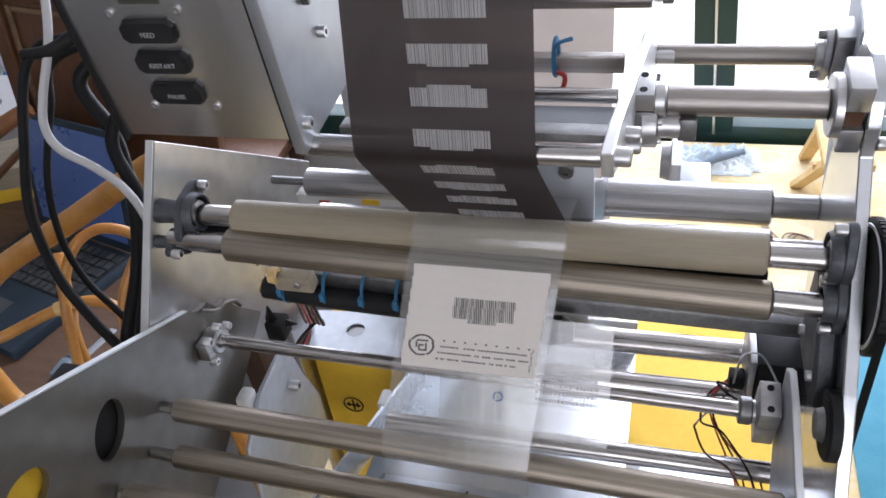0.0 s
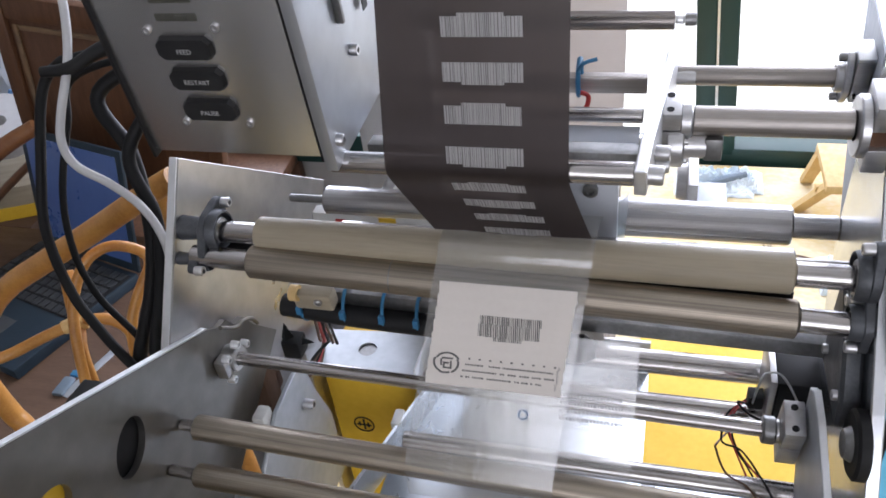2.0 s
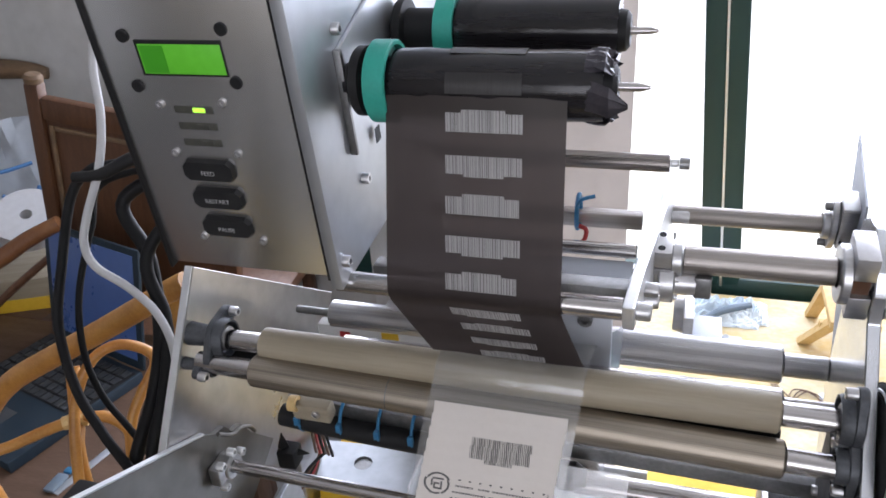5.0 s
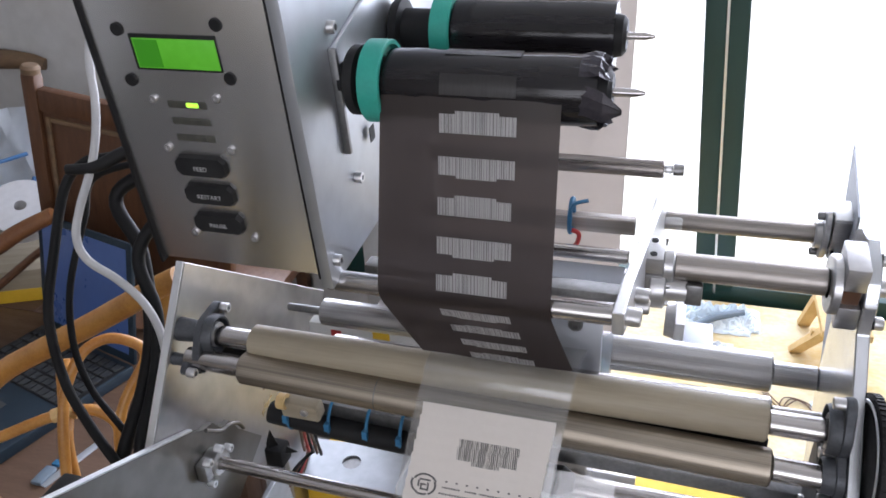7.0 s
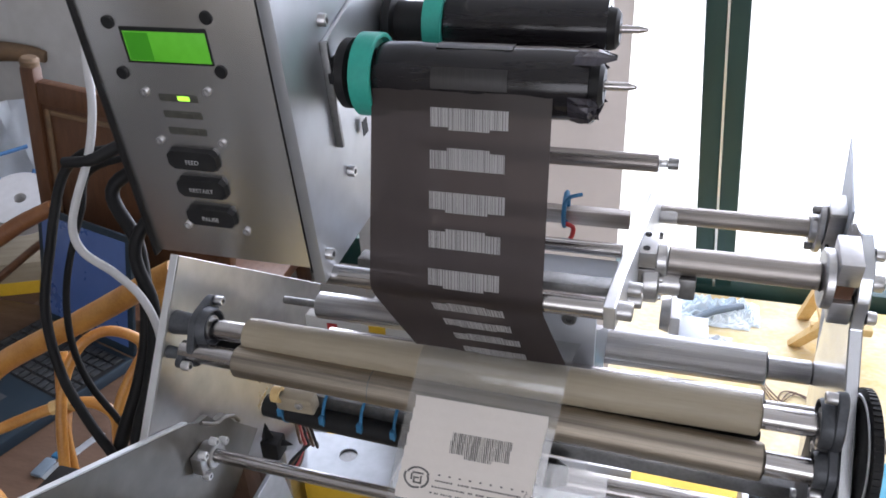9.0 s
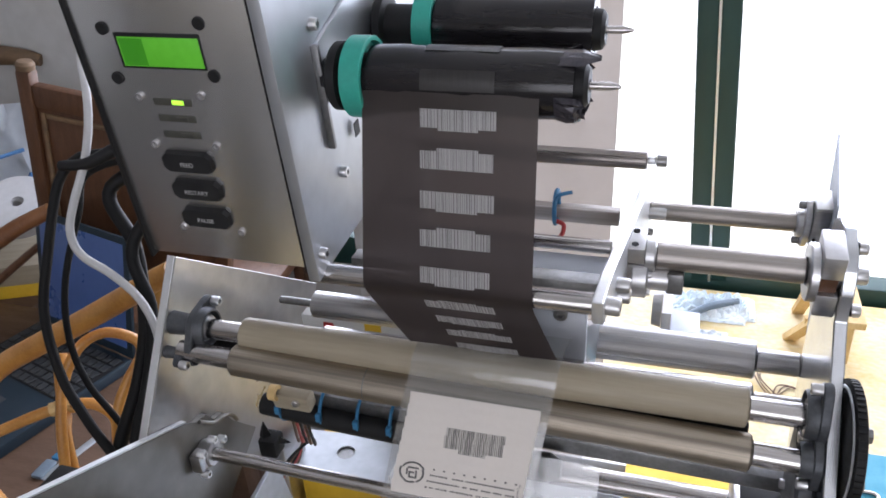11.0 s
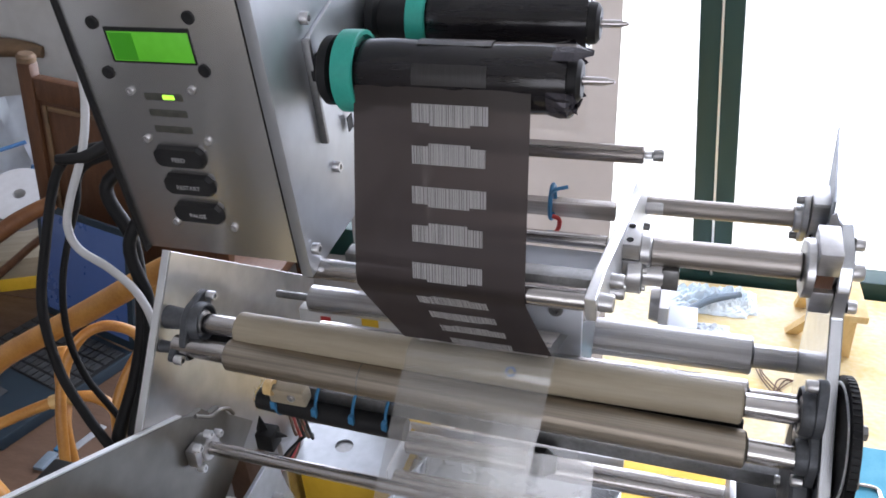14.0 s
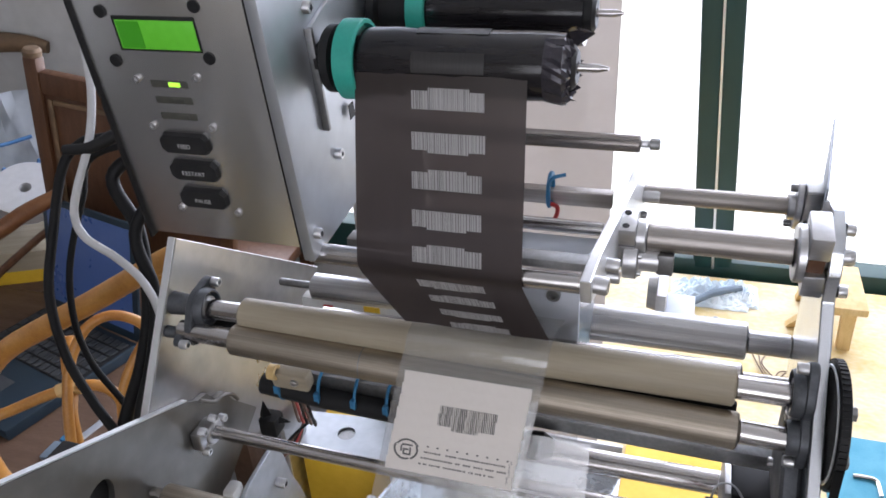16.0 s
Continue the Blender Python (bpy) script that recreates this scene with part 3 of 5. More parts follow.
for text, u0, v0 in (("FEED", 0.0677, 0.0643), ("RESTART", 0.0684, 0.0470), ("PAUSE", 0.0690, 0.0287)):
    c = 0.003
    pts = [(c, 0), (0.031 - c, 0), (0.031, c), (0.031, 0.0125 - c), (0.031 - c, 0.0125), (c, 0.0125), (0, 0.0125 - c), (0, c)]
    bm = bmesh.new()
    base = [bm.verts.new((u0 + a, -0.0002, v0 - 0.00625 + b)) for a, b in pts]
    top = [bm.verts.new((u0 + 0.0155 + (a - 0.0155) * 0.94, -0.0030, v0 + (b - 0.00625) * 0.86)) for a, b in pts]
    bm.faces.new(base), bm.faces.new(top)
    for i in range(8):
        bm.faces.new((base[i], base[(i + 1) % 8], top[(i + 1) % 8], top[i]))
    key = part("button", bm, BUTTON, pr, "black push button", smooth=False)
    words(text, 0.0037, WHITE, key, pose(u0 + 0.0155, -0.0031, v0 - 0.001, 90))
for w, v in ((0.0405, 0.1267), (0.0457, 0.0372), (0.0035, 0.0090)):
    part("cap_screw", cap_screw(bmesh.new(), (0.149, w, v), "x", 1, 0.0033, 0.004), ALU, pr)
part("handle_plate", slab([(0.038, 0.092), (0.17, 0.092), (0.17, 0.150), (0.12, 0.136), (0.038, 0.117)], 0.1491, 0.1515, 0.0005), SIDE, pr, "raised aluminium hub plate")
part("slot_edge", box(0.1491, 0.1535, 0.0345, 0.0375, 0.0580, 0.1175, 0.0006), DARKSTEEL, pr)
part("slot", box(0.1515, 0.1520, 0.066, 0.073, 0.049, 0.058, 0), BLACK, pr)

# printer cross bars between its side plate and the arm plate
arm = thing("arm_plate", Matrix.Translation((0.306, -0.04, 0)) @ pose(0, 0, 0, 0, 0, -4) @ Matrix.Translation((-0.306, 0.04, 0)), "bright outer arm plate of the printer", "plate")
part("body", slab([(-0.047, 1.090), (-0.043, 1.074), (0.15, 1.03), (0.17, 1.066), (0.16, 1.078), (0.10, 1.079), (-0.02, 1.092)], 0.3005, 0.3065, 0.0006), EDGE, arm)
for y, z, r in ((-0.036, 1.082, 0.0050), (-0.002, 1.0745, 0.0042), (0.002, 1.0650, 0.0046)):
    part("cap_screw", cap_screw(bmesh.new(), (0.3065, y, z), "x", 1, r, 0.0075), ALU, arm)


def cross(name, bm, mat, label):
    ob = thing(name, pose(0, 0, 0), label, "bar", "printer cross bars")
    part("bar", bm, mat, ob)
    return ob


cross("ribbon_bar", rod(0.140, 0.3005, -0.036, 1.082, 0.0060), STEEL, "polished steel bar that the ribbon bends round")
cross("flat_bar", box(0.148, 0.3005, -0.004, 0.008, 1.064, 1.074, 0.0006), DARKSTEEL, "flat grey cross bar")
cross("chrome_rod", rod(0.148, 0.3005, 0.06, 1.0625, 0.0046), STEEL, "thin chromed cross rod")
cross("flat_bar", box(0.148, 0.3005, 0.103, 0.112, 1.055, 1.066, 0.0006), SATIN, "flat aluminium cross bar with a blue cable tie")
drod = cross("dark_rod", rod(0.148, 0.3150, 0.133, 1.0925, 0.0062), DARKROD, "dark steel cross rod with a screw in its end")
part("spacer", rod(0.3152, 0.3208, 0.134, 1.0925, 0.0030), EDGE, drod)
part("cap_screw", cap_screw(bmesh.new(), (0.3210, 0.134, 1.0925), "x", 1, 0.0042, 0.007), DARKSTEEL, drod)
part("cap_screw", cap_screw(bmesh.new(), (0.3065, 0.140, 1.050), "x", 1, 0.0052, 0.012), ALU, arm)
part("cap_screw", cap_screw(bmesh.new(), (0.3065, 0.136, 1.036), "x", 1, 0.0028, 0.004), DARKSTEEL, arm)
hd = thing("print_head_cover", pose(0, 0, 0), "sheet metal print head cover, sky reflection put into its pale blue", "cover")
part("sheet", sheet([[(0.15, 0.010, 1.0600), (0.299, 0.010, 1.0600)], [(0.15, 0.054, 1.0585), (0.299, 0.054, 1.0585)]], 0.0015), PALESKY, hd)

# ---- ribbon and its spools ----
SPY, SPZ, SPR = -0.0125, 1.192, 0.0172


def spool(name, y, z, r, x0, x1, label, dx):
    ob = thing(name, pose(0, y, z), label, "ribbon spool", "ribbon spools")
    part("hub", lathe([(0.1518, 0.0), (0.1518, 0.0090), (0.158 - dx * 0.2, 0.0090), (0.158 - dx * 0.2, 0.0170), (0.159 - dx * 0.2, 0.0180), (0.1635 - dx * 0.2, 0.0180), (0.1645 - dx * 0.2, 0.0125), (0.186 + dx, 0.0120)], (0, 0, 0)), BLACK, ob)
    part("core_flange", lathe([(0.1675 + dx, 0.013), (0.1675 + dx, 0.0205), (0.168 + dx, 0.0212), (0.1785 + dx, 0.0212), (0.179 + dx, 0.0207), (0.179 + dx, 0.0188), (0.175 + dx, 0.0186), (0.174 + dx, 0.013)], (0, 0, 0), "x", 48), TEAL, ob)
    prof = [(x0, 0.012), (x0, r - 0.0006)]
    for k in range(9):
        prof.append((x0 + (x1 - x0) * (k + 0.5) / 9, r + 0.00025 * math.sin(k * 2.1)))
    prof += [(x1, r - 0.0006), (x1, 0.0125), (x1 - 0.002, 0.012)]
    part("winding", lathe(prof, (0, 0, 0), "x", 56), WRAP, ob)
    part("end_cap", lathe([(x1 - 0.003, 0.0125), (x1 + 0.004, 0.011), (x1 + 0.006, 0.0085), (x1 + 0.006, 0.003)], (0, 0, 0), "x", 24), BLACK, ob)
    part("spindle", lathe([(x1 - 0.01, 0.0022), (x1 + 0.016, 0.0022), (x1 + 0.021, 0.0008), (x1 + 0.021, 0)], (0, 0, 0), "x", 16), STEEL, ob)
    return ob


take_up = spool("take_up_spool", SPY, SPZ, SPR, 0.1795, 0.285, "take-up spool wound with used black ribbon on a teal core", 0.0)
rnd = random.Random(4)
rows = []
for k in range(33):
    a = -0.6 + k * 0.135
    ragged = 0.002 + 0.004 * rnd.random()
    rows.append([(x, r * math.cos(a), r * math.sin(a)) for x, r in ((0.276, SPR + 0.0003), (0.281, SPR + 0.0018 * rnd.random()), (0.2855, SPR + 0.0022 * rnd.random()), (0.286 + ragged * 0.5, SPR - 0.003 * rnd.random()), (0.286 + ragged, SPR - 0.005 * rnd.random()))])
part("torn_edge", sheet(rows), FOIL, take_up, "crumpled torn ribbon edge", smooth=False)
rows = [[(x, SPR * 0.97 * math.cos(a) + dy, SPR * 0.97 * math.sin(a) + dz) for a in (3.9, 4.2, 4.5, 4.8)] for x, dy, dz in ((0.274, 0, 0), (0.281, 0.0005, -0.001), (0.288, 0.002, -0.003))]
rows.append([(0.297, -0.004 + 0.001 * q, -0.0185) for q in range(4)])
part("flap", sheet(rows), FOIL, take_up, "loose torn ribbon flap", smooth=False)
for k in range(5):
    a0 = math.radians(162 + 72 * k)
    rows = [[(0.2095 + 0.038 * q / 4, (SPR + 0.00034) * math.cos(a0 + 0.30 * h - 0.30), (SPR + 0.00034) * math.sin(a0 + 0.30 * h - 0.30)) for q in range(5)] for h in (0, 0.5, 1, 1.5, 2)]
    part("faint_window", sheet(rows), GHOST, take_up, "faint wound-up barcode")
spool("supply_spool", 0.062, 1.200, 0.0190, 0.1935, 0.284, "supply spool of fresh black ribbon on a teal core", 0.014)

# the ribbon's way: from the print line round the bar up to the spool
RPATH = [(0.0005, 1.0130), (-0.0405, 1.0745), (-0.0428, 1.0785), (-0.0437, 1.0830), (-0.0433, 1.0880), (-0.0297, 1.1910)]


def along(path, s):
    """The point and the slope at s metres along a polyline of (y, z); straight on before and after it."""
    for i, ((y0, z0), (y1, z1)) in enumerate(zip(path, path[1:])):
        d = math.hypot(y1 - y0, z1 - z0)
        if s <= d or i == len(path) - 2:
            return y0 + (y1 - y0) * s / d, z0 + (z1 - z0) * s / d, math.atan2(z1 - z0, y1 - y0)
        s -= d


RLEN = sum(math.hypot(b[0] - a[0], b[1] - a[1]) for a, b in zip(RPATH, RPATH[1:]))
RX = ((0.0, 0.2285), (0.083, 0.2210), (RLEN, 0.2240))


def ribbon_x(s):
    for (s0, x0), (s1, x1) in zip(RX, RX[1:]):
        if s <= s1:
            break
    return x0 + (x1 - x0) * (s - s0) / (s1 - s0)


rb = thing("ink_ribbon", pose(0, 0, 0), "dark translucent thermal ribbon with printed-out barcodes", "ribbon")
rows = []
s = 0.0
while s < RLEN:
    y, z, a = along(RPATH, s)
    w = 0.0478 - 0.0025 * max(0, (s - 0.083) / 0.11)
    rows.append([(ribbon_x(s) + w * q, y, z + 0.0004 * math.sin(9 * q + 40 * s)) for q in (-1, -0.6, -0.2, 0.2, 0.6, 1)])
    s += 0.004
part("web", sheet(rows), RIBBON, rb)

# stripped windows in the ribbon, one for each label printed
PITCH = 0.0215


def stripped_window(seed):
    """The patch that a barcode leaves: one stepped sheet of narrow pale and dim columns."""
    r = random.Random(seed)
    edges, dim = [-0.0195], []
    while edges[-1] < 0.0188:
        clear = len(dim) % 2 == 0
        edges.append(edges[-1] + r.choice((0.0004, 0.0006, 0.0009, 0.0013) if clear else (0.0002, 0.0003, 0.0005)))
        dim.append(not clear)
    levels = (-0.0064, -0.0050, 0.0046, 0.0062)
    bm = bmesh.new()
    grid = [[bm.verts.new((x, y, 0)) for y in levels] for x in edges]
    for k in range(len(dim)):
        inner = -0.0115 < edges[k] < 0.0105
        for q in (0, 1, 2):
            if q == 1 or (inner and q == (2 if seed % 2 else 0)):
                f = bm.faces.new((grid[k][q], grid[k + 1][q], grid[k + 1][q + 1], grid[k][q + 1]))
                f.material_index = int(dim[k])
    bmesh.ops.delete(bm, geom=[v for v in bm.verts if not v.link_faces], context="VERTS")
    return bm


WINDOWS = []
for k in range(-3, 10):
    ob = part("stripped_window", stripped_window(k), WINDOWFILM, rb, "pale barcode-shaped patch, the light behind it put into its colour", smooth=False)
    ob.data.materials.append(DIMFILM)
    WINDOWS.append((k, ob))

# ---- packaging film and its labels ----
FPATH = [(0.1185, 0.40), (0.1185, 0.957), (0.1140, 0.9675), (0.1030, 0.9725), (0.012, 1.0118), (0.0, 1.0130), (-0.0070, 1.0110), (-0.0117, 1.0062), (-0.0137, 1.0005), (-0.0192, 0.9960), (-0.0253, 0.9900), (-0.0850, 0.8935), (-0.0895, 0.8860), (-0.0895, 0.8790), (-0.0860, 0.5)]
FS = {}
acc = 0.0
for a, b in zip(FPATH, FPATH[1:]):
    FS[a] = acc
    acc += math.hypot(b[0] - a[0], b[1] - a[1])
F_NIP, F_R2, F_R3 = FS[FPATH[5]], FS[FPATH[10]], FS[FPATH[11]]
FX = ((0.0, 0.2380), (F_NIP, 0.2325), (F_R2, 0.2295), (F_R3, 0.2165), (acc, 0.2165))


def film_x(s):
    for (s0, x0), (s1, x1) in zip(FX, FX[1:]):
        if s <= s1:
            break
    return x0 + (x1 - x0) * (s - s0) / (s1 - s0)


film_web = thing("packaging_film", pose(0, 0, 0), "clear plastic packaging film running over the rollers", "film")
rows, s = [], 0.0
while s < F_R3 + 0.03:
    y, z, a = along(FPATH, s)
    rows.append([(film_x(s) + 0.0465 * q, y, z + 0.0003 + 0.0003 * math.sin(5 * q + 60 * s)) for q in (-1, -0.5, 0, 0.5, 1)])
    s += 0.003
part("web", sheet(rows), FILM, film_web)

low_film = thing("packaging_film", pose(0, 0, 0), "clear lower web of packaging film under the labels", "film")
rows = []
for k in range(9):
    y, z = -0.021 - 0.054 * k / 8, 0.952 - 0.087 * k / 8
    rows.append([(x, y, z + 0.0006 * math.sin(30 * x + k)) for x in (0.20, 0.23, 0.26, 0.285, 0.3075)])
part("web", sheet(rows), FILM, low_film)
ink = bmesh.new()
rnd = random.Random(21)
for row in range(4):
    x = 0.262
    while x < 0.300:
        w = rnd.uniform(0.0008, 0.0022)
        y = -0.0400 - 0.0026 * row
        ink.faces.new([ink.verts.new((a, b, 0.952 + (b + 0.021) * 1.611 + 0.0012)) for a, b in ((x, y), (x + w, y), (x + w, y - 0.0011), (x, y - 0.0011))])
        x += w + 0.0006
part("small_print", ink, GREYINK, low_film, "rows of grey small print", smooth=False)

LABEL_LEN, STRIPS = 0.064, 8
STRIP = LABEL_LEN / STRIPS
SHRINK = 0.92
LABEL_PITCH = 0.17
REST = F_R2 - 0.003                       # the label's upper edge while the film waits


def label_strip(ob_parent, i):
    """One narrow strip of a paper label with the print that falls on it."""
    bm = sheet([[(-0.0415, -STRIP / 2, 0), (0.0415, -STRIP / 2, 0)], [(-0.0415, STRIP / 2, 0), (0.0415, STRIP / 2, 0)]])
    st = part("paper_strip", bm, PAPER, ob_parent, smooth=False)
    lo, hi = i * STRIP, (i + 1) * STRIP          # metres below the label's upper edge
    ink = bmesh.new()

    def dash(x0, x1, d0, d1):
        a, b = max(d0 * SHRINK, lo), min(d1 * SHRINK, hi)
        if b - a > 1e-5:
            mid = (lo + hi) / 2
            ink.faces.new([ink.verts.new(p) for p in ((x0, mid - b, 0.00015), (x1, mid - b, 0.00015), (x1, mid - a, 0.00015), (x0, mid - a, 0.00015))])

    r = random.Random(3)
    x = -0.0135
    while x < 0.0235:
        w = r.choice((0.0003, 0.0005, 0.0008))
        wide = -0.004 < x < 0.014
        dash(x, x + w, 0.0205, 0.0345 + (0.0025 if wide else 0))
        x += w + r.choice((0.0003, 0.0004, 0.0006))
    for x in np.arange(-0.017, 0.036, 0.0065):
        dash(x, x + 0.0014, 0.0497, 0.0508)
    for row, (a, b) in enumerate(((-0.0195, 0.036), (-0.0195, 0.036), (-0.0195, 0.030))):
        x = a
        while x < b:
            w = r.uniform(0.0005, 0.0015)
            if r.random() > 0.10:
                dash(x, x + w, 0.0537 + row * 0.0042, 0.0549 + row * 0.0042)
            x += w + 0.0004
    for k in range(20):
        dash(0.0375, 0.0387, 0.050 + k * 0.0008, 0.0503 + k * 0.0008)
    # round emblem
    n = 28
    for k in range(n):
        a0, a1 = 2 * math.pi * k / n, 2 * math.pi * (k + 1) / n
        for d0, d1 in ((0.0058, 0.0070),):
            pts = [(-0.0298 + 1.2 * d * math.cos(a), 0.0545 * SHRINK + d * 0.98 * math.sin(a)) for d, a in ((d0, a0), (d1, a0), (d1, a1), (d0, a1))]
            cy = sum(p[1] for p in pts) / 4
            if lo <= cy < hi:
                ink.faces.new([ink.verts.new((p[0], (lo + hi) / 2 - p[1], 0.00015)) for p in pts])
    for x0, x1, d0, d1 in ((-0.0335, -0.0262, 0.0508, 0.0520), (-0.0335, -0.0323, 0.0508, 0.0565), (-0.0318, -0.0280, 0.0540, 0.0552), (-0.0318, -0.0306, 0.0540, 0.0585), (-0.0318, -0.0262, 0.0573, 0.0585), (-0.0274, -0.0262, 0.0530, 0.0585)):
        dash(x0, x1, d0, d1)
    if ink.faces:
        part("print", ink, INK, st, "dark print", smooth=False)
    else:
        ink.free()
    return st


LABELS = []
for n in range(4):
    ob = thing("paper_label", pose(0, 0, 0), "cream paper label with barcode, emblem and small print", "label", "labels on the film")
    LABELS.append((n, [label_strip(ob, i) for i in range(STRIPS)]))
MARKS = []
for d in (0.074, 0.074 - LABEL_PITCH, 0.074 - 2 * LABEL_PITCH, 0.074 - 3 * LABEL_PITCH):
    bm = bmesh.new()
    for k in range(3):
        a0 = 2 * math.pi * k / 3
        for q in range(3):
            a, b = a0 + q * 0.6, a0 + q * 0.6 + 0.5
            bm.faces.new([bm.verts.new((w * math.cos(c), w * math.sin(c), 0)) for w, c in ((0.0022, a), (0.0032, a), (0.0032, b), (0.0022, b))])
    MARKS.append((d, part("printed_mark", bm, BLUEINK, film_web, "small blue recycling mark", smooth=False)))

# ---- keyed motion ----
STARTS = (2.12, 7.53, 13.53)


def film_feed(t):
    """Metres of film fed since the start."""
    total = 0.0
    for t0 in STARTS:
        u = min(max((t - t0) / 1.25, 0), 1)
        total += LABEL_PITCH * (u / 0.86 if u < 0.72 else 1 - (1 - 0.72 / 0.86) * ((1 - u) / 0.28) ** 1.7)
    return total


def ribbon_feed(t):
    total = 0.0
    for t0 in STARTS:
        u = min(max((t - t0 - 0.48) / 0.35, 0), 1)
        total += PITCH * u * u * (3 - 2 * u)
    return total


def key_times():
    out = [0.0]
    for t0 in STARTS:
        k = 0
        while k * 0.08 <= 1.36:
            out.append(t0 + k * 0.08 - 0.04)
            k += 1
    return out + [16.0]


def on_path(path, xs, s, lift=0.0, dx=0.0):
    """The pose of a flat piece that lies at s on a path, its y axis up the path."""
    y, z, a = along(path, s)
    return Matrix.Translation((xs(s) + dx, y, z)) @ Matrix.Rotation(a, 4, "X") @ Matrix.Translation((0, 0, lift))


def motions():
    times = key_times()
    for n, strips in LABELS:
        for i, st in enumerate(strips):
            rows = []
            for t in times:
                s = REST + (i + 0.5) * STRIP - n * LABEL_PITCH + film_feed(t)
                rows.append((t, on_path(FPATH, film_x, max(0.0, s), -0.0009) @ pose(0, 0, 0, 180, 0, 0)))
            walk(st, rows)
    for d, ob in MARKS:
        walk(ob, [(t, on_path(FPATH, film_x, F_R2 + d + film_feed(t), -0.0012, 0.022) @ pose(0, 0, 0, 180)) for t in times])
    for k, ob in WINDOWS:
        rows = []
        for t in times:
            s = 0.0075 + PITCH * k + ribbon_feed(t)
            if s > RLEN - 0.006:                      # wound on to the spool
                a = (s - RLEN + 0.006) / SPR
                m = Matrix.Translation((0, SPY, SPZ)) @ Matrix.Rotation(-a, 4, "X") @ Matrix.Translation((0, -SPY, -SPZ)) @ on_path(RPATH, ribbon_x, RLEN - 0.002, -0.0060, 0.0055)
            else:
                m = on_path(RPATH, ribbon_x, s, 0.0008, 0.0055)
            rows.append((t, m))
        walk(ob, rows)
    turn = [(t, pose(0, SPY, SPZ, -math.degrees(ribbon_feed(t) / SPR))) for t in times]
    walk(take_up, turn)
    for ob, y, z, r, sign, droop in ((roller_top, R1Y, R1Z, 0.0122, 1, 0.3), (roller_low, R2Y, R2Z, 0.0122, -1, 1.8)):
        walk(ob, [(t, pose(0, y, z + 0.22 * math.tan(radians(droop)), 0, droop) @ pose(0, 0, 0, sign * math.degrees(film_feed(t) / r))) for t in times])

# ---- outer support: rods, blocks and the drive ----


def tie_rod(name, x0, x1, y, z, r, mat, label):
    ob = thing(name, pose(0, 0, 0), label, "rod", "support rods")
    part("rod", rod(x0, x1, y, z, r), mat, ob)
    return ob


tie_rod("support_rod", 0.3185, 0.4210, 0.142, 1.050, 0.0066, SATIN, "polished steel support rod above the workbench")
tie_rod("support_rod", 0.3280, 0.4120, 0.047, 1.0675, 0.0084, SATIN, "polished steel support rod between clamp blocks")
tie_rod("frame_rod", 0.13, 0.4303, 0.105, 0.812, 0.0100, STEEL, "bright steel frame rod low in the machine")
tie_rod("frame_rod", 0.13, 0.4303, 0.068, 0.803, 0.0085, STEEL, "bright steel frame rod low in the machine")
tie_rod("frame_rod", 0.13, 0.4303, 0.003, 0.798, 0.0078, STEEL, "bright steel frame rod low in the machine")


def clamp_block(name, m, w, h, d, label, gap=0.001, collar=(0.0105, 0.006), bore=0.0075, side=-1):
    """A split clamp: two halves round a rod, a turned collar and sunk cap screws."""
    ob = thing(name, m, label, "clamp", "clamp blocks")
    part("block", box(-w / 2, w / 2, -d / 2, d / 2, -h / 2, -gap / 2, 0.0008), ALU, ob)
    part("block", box(-w / 2, w / 2, -d / 2, d / 2, gap / 2, h / 2, 0.0008), ALU, ob)
    part("cut", box(-w / 2 + 0.0015, w / 2 - 0.0015, -d / 2 + 0.004, d / 2 - 0.002, -gap / 2 - 0.0004, gap / 2 + 0.0004, 0), DARKWOOD if gap > 0.004 else BLACK, ob, "dark gap between the halves")
    part("bore", rod(-w / 2 - 0.0005, w / 2 + 0.0005, 0, 0, bore), DARKSTEEL, ob)
    r, k = collar
    part("collar", lathe([(side * q, g) for q, g in ((w / 2 + k, bore), (w / 2 + k, r - 0.001), (w / 2 + k - 0.001, r), (w / 2 + 0.0004, r), (w / 2 + 0.0004, bore))], (0, 0, 0), "x", 36), ALU, ob)
    for y in (-d * 0.3, d * 0.3) if gap < 0.004 else ():
        part("socket", lathe([(-0.001, 0.0022), (0.0003, 0.0022), (0.0003, 0.0)], (0, y, h / 2), "z", 16), BLACK, ob, "sunk screw socket")
    return ob


def flanged_block(name, m, label):
    """A cast flange with two bolts before a block that is screwed to the side plate."""
    ob = thing(name, m, label, "bearing", "clamp blocks")
    pts = []
    for i in range(36):
        a = 2 * math.pi * i / 36
        k = 0.0120 * (1.0 + 0.62 * abs(math.sin(a)) ** 6)
        pts.append((k * math.cos(a), k * math.sin(a)))
    part("flange", slab(pts, -0.0045, 0.0, 0.0008), ALU, ob)
    part("boss", lathe([(-0.009, 0.0072), (-0.009, 0.0090), (-0.008, 0.0098), (-0.0046, 0.0098)], (0, 0, 0), "x", 28), ALU, ob)
    part("block", box(0.0004, 0.0108, -0.0105, 0.0105, -0.0125, 0.0185, 0.0008), ALU, ob)
    part("cap", box(0.0004, 0.0110, -0.0108, 0.0108, 0.0187, 0.0215, 0.0006), EDGE, ob)
    for q in (-0.0155, 0.0155):
        part("bolt", cap_screw(bmesh.new(), (-0.0045, 0.0, q), "x", -1, 0.0028, 0.0045), DARKSTEEL, ob)
    part("set_screw", lathe([(0.0, 0.0012), (-0.003, 0.0012), (-0.003, 0)], (0.0030, -0.0105, -0.006), "y", 10), BLACK, ob)
    return ob


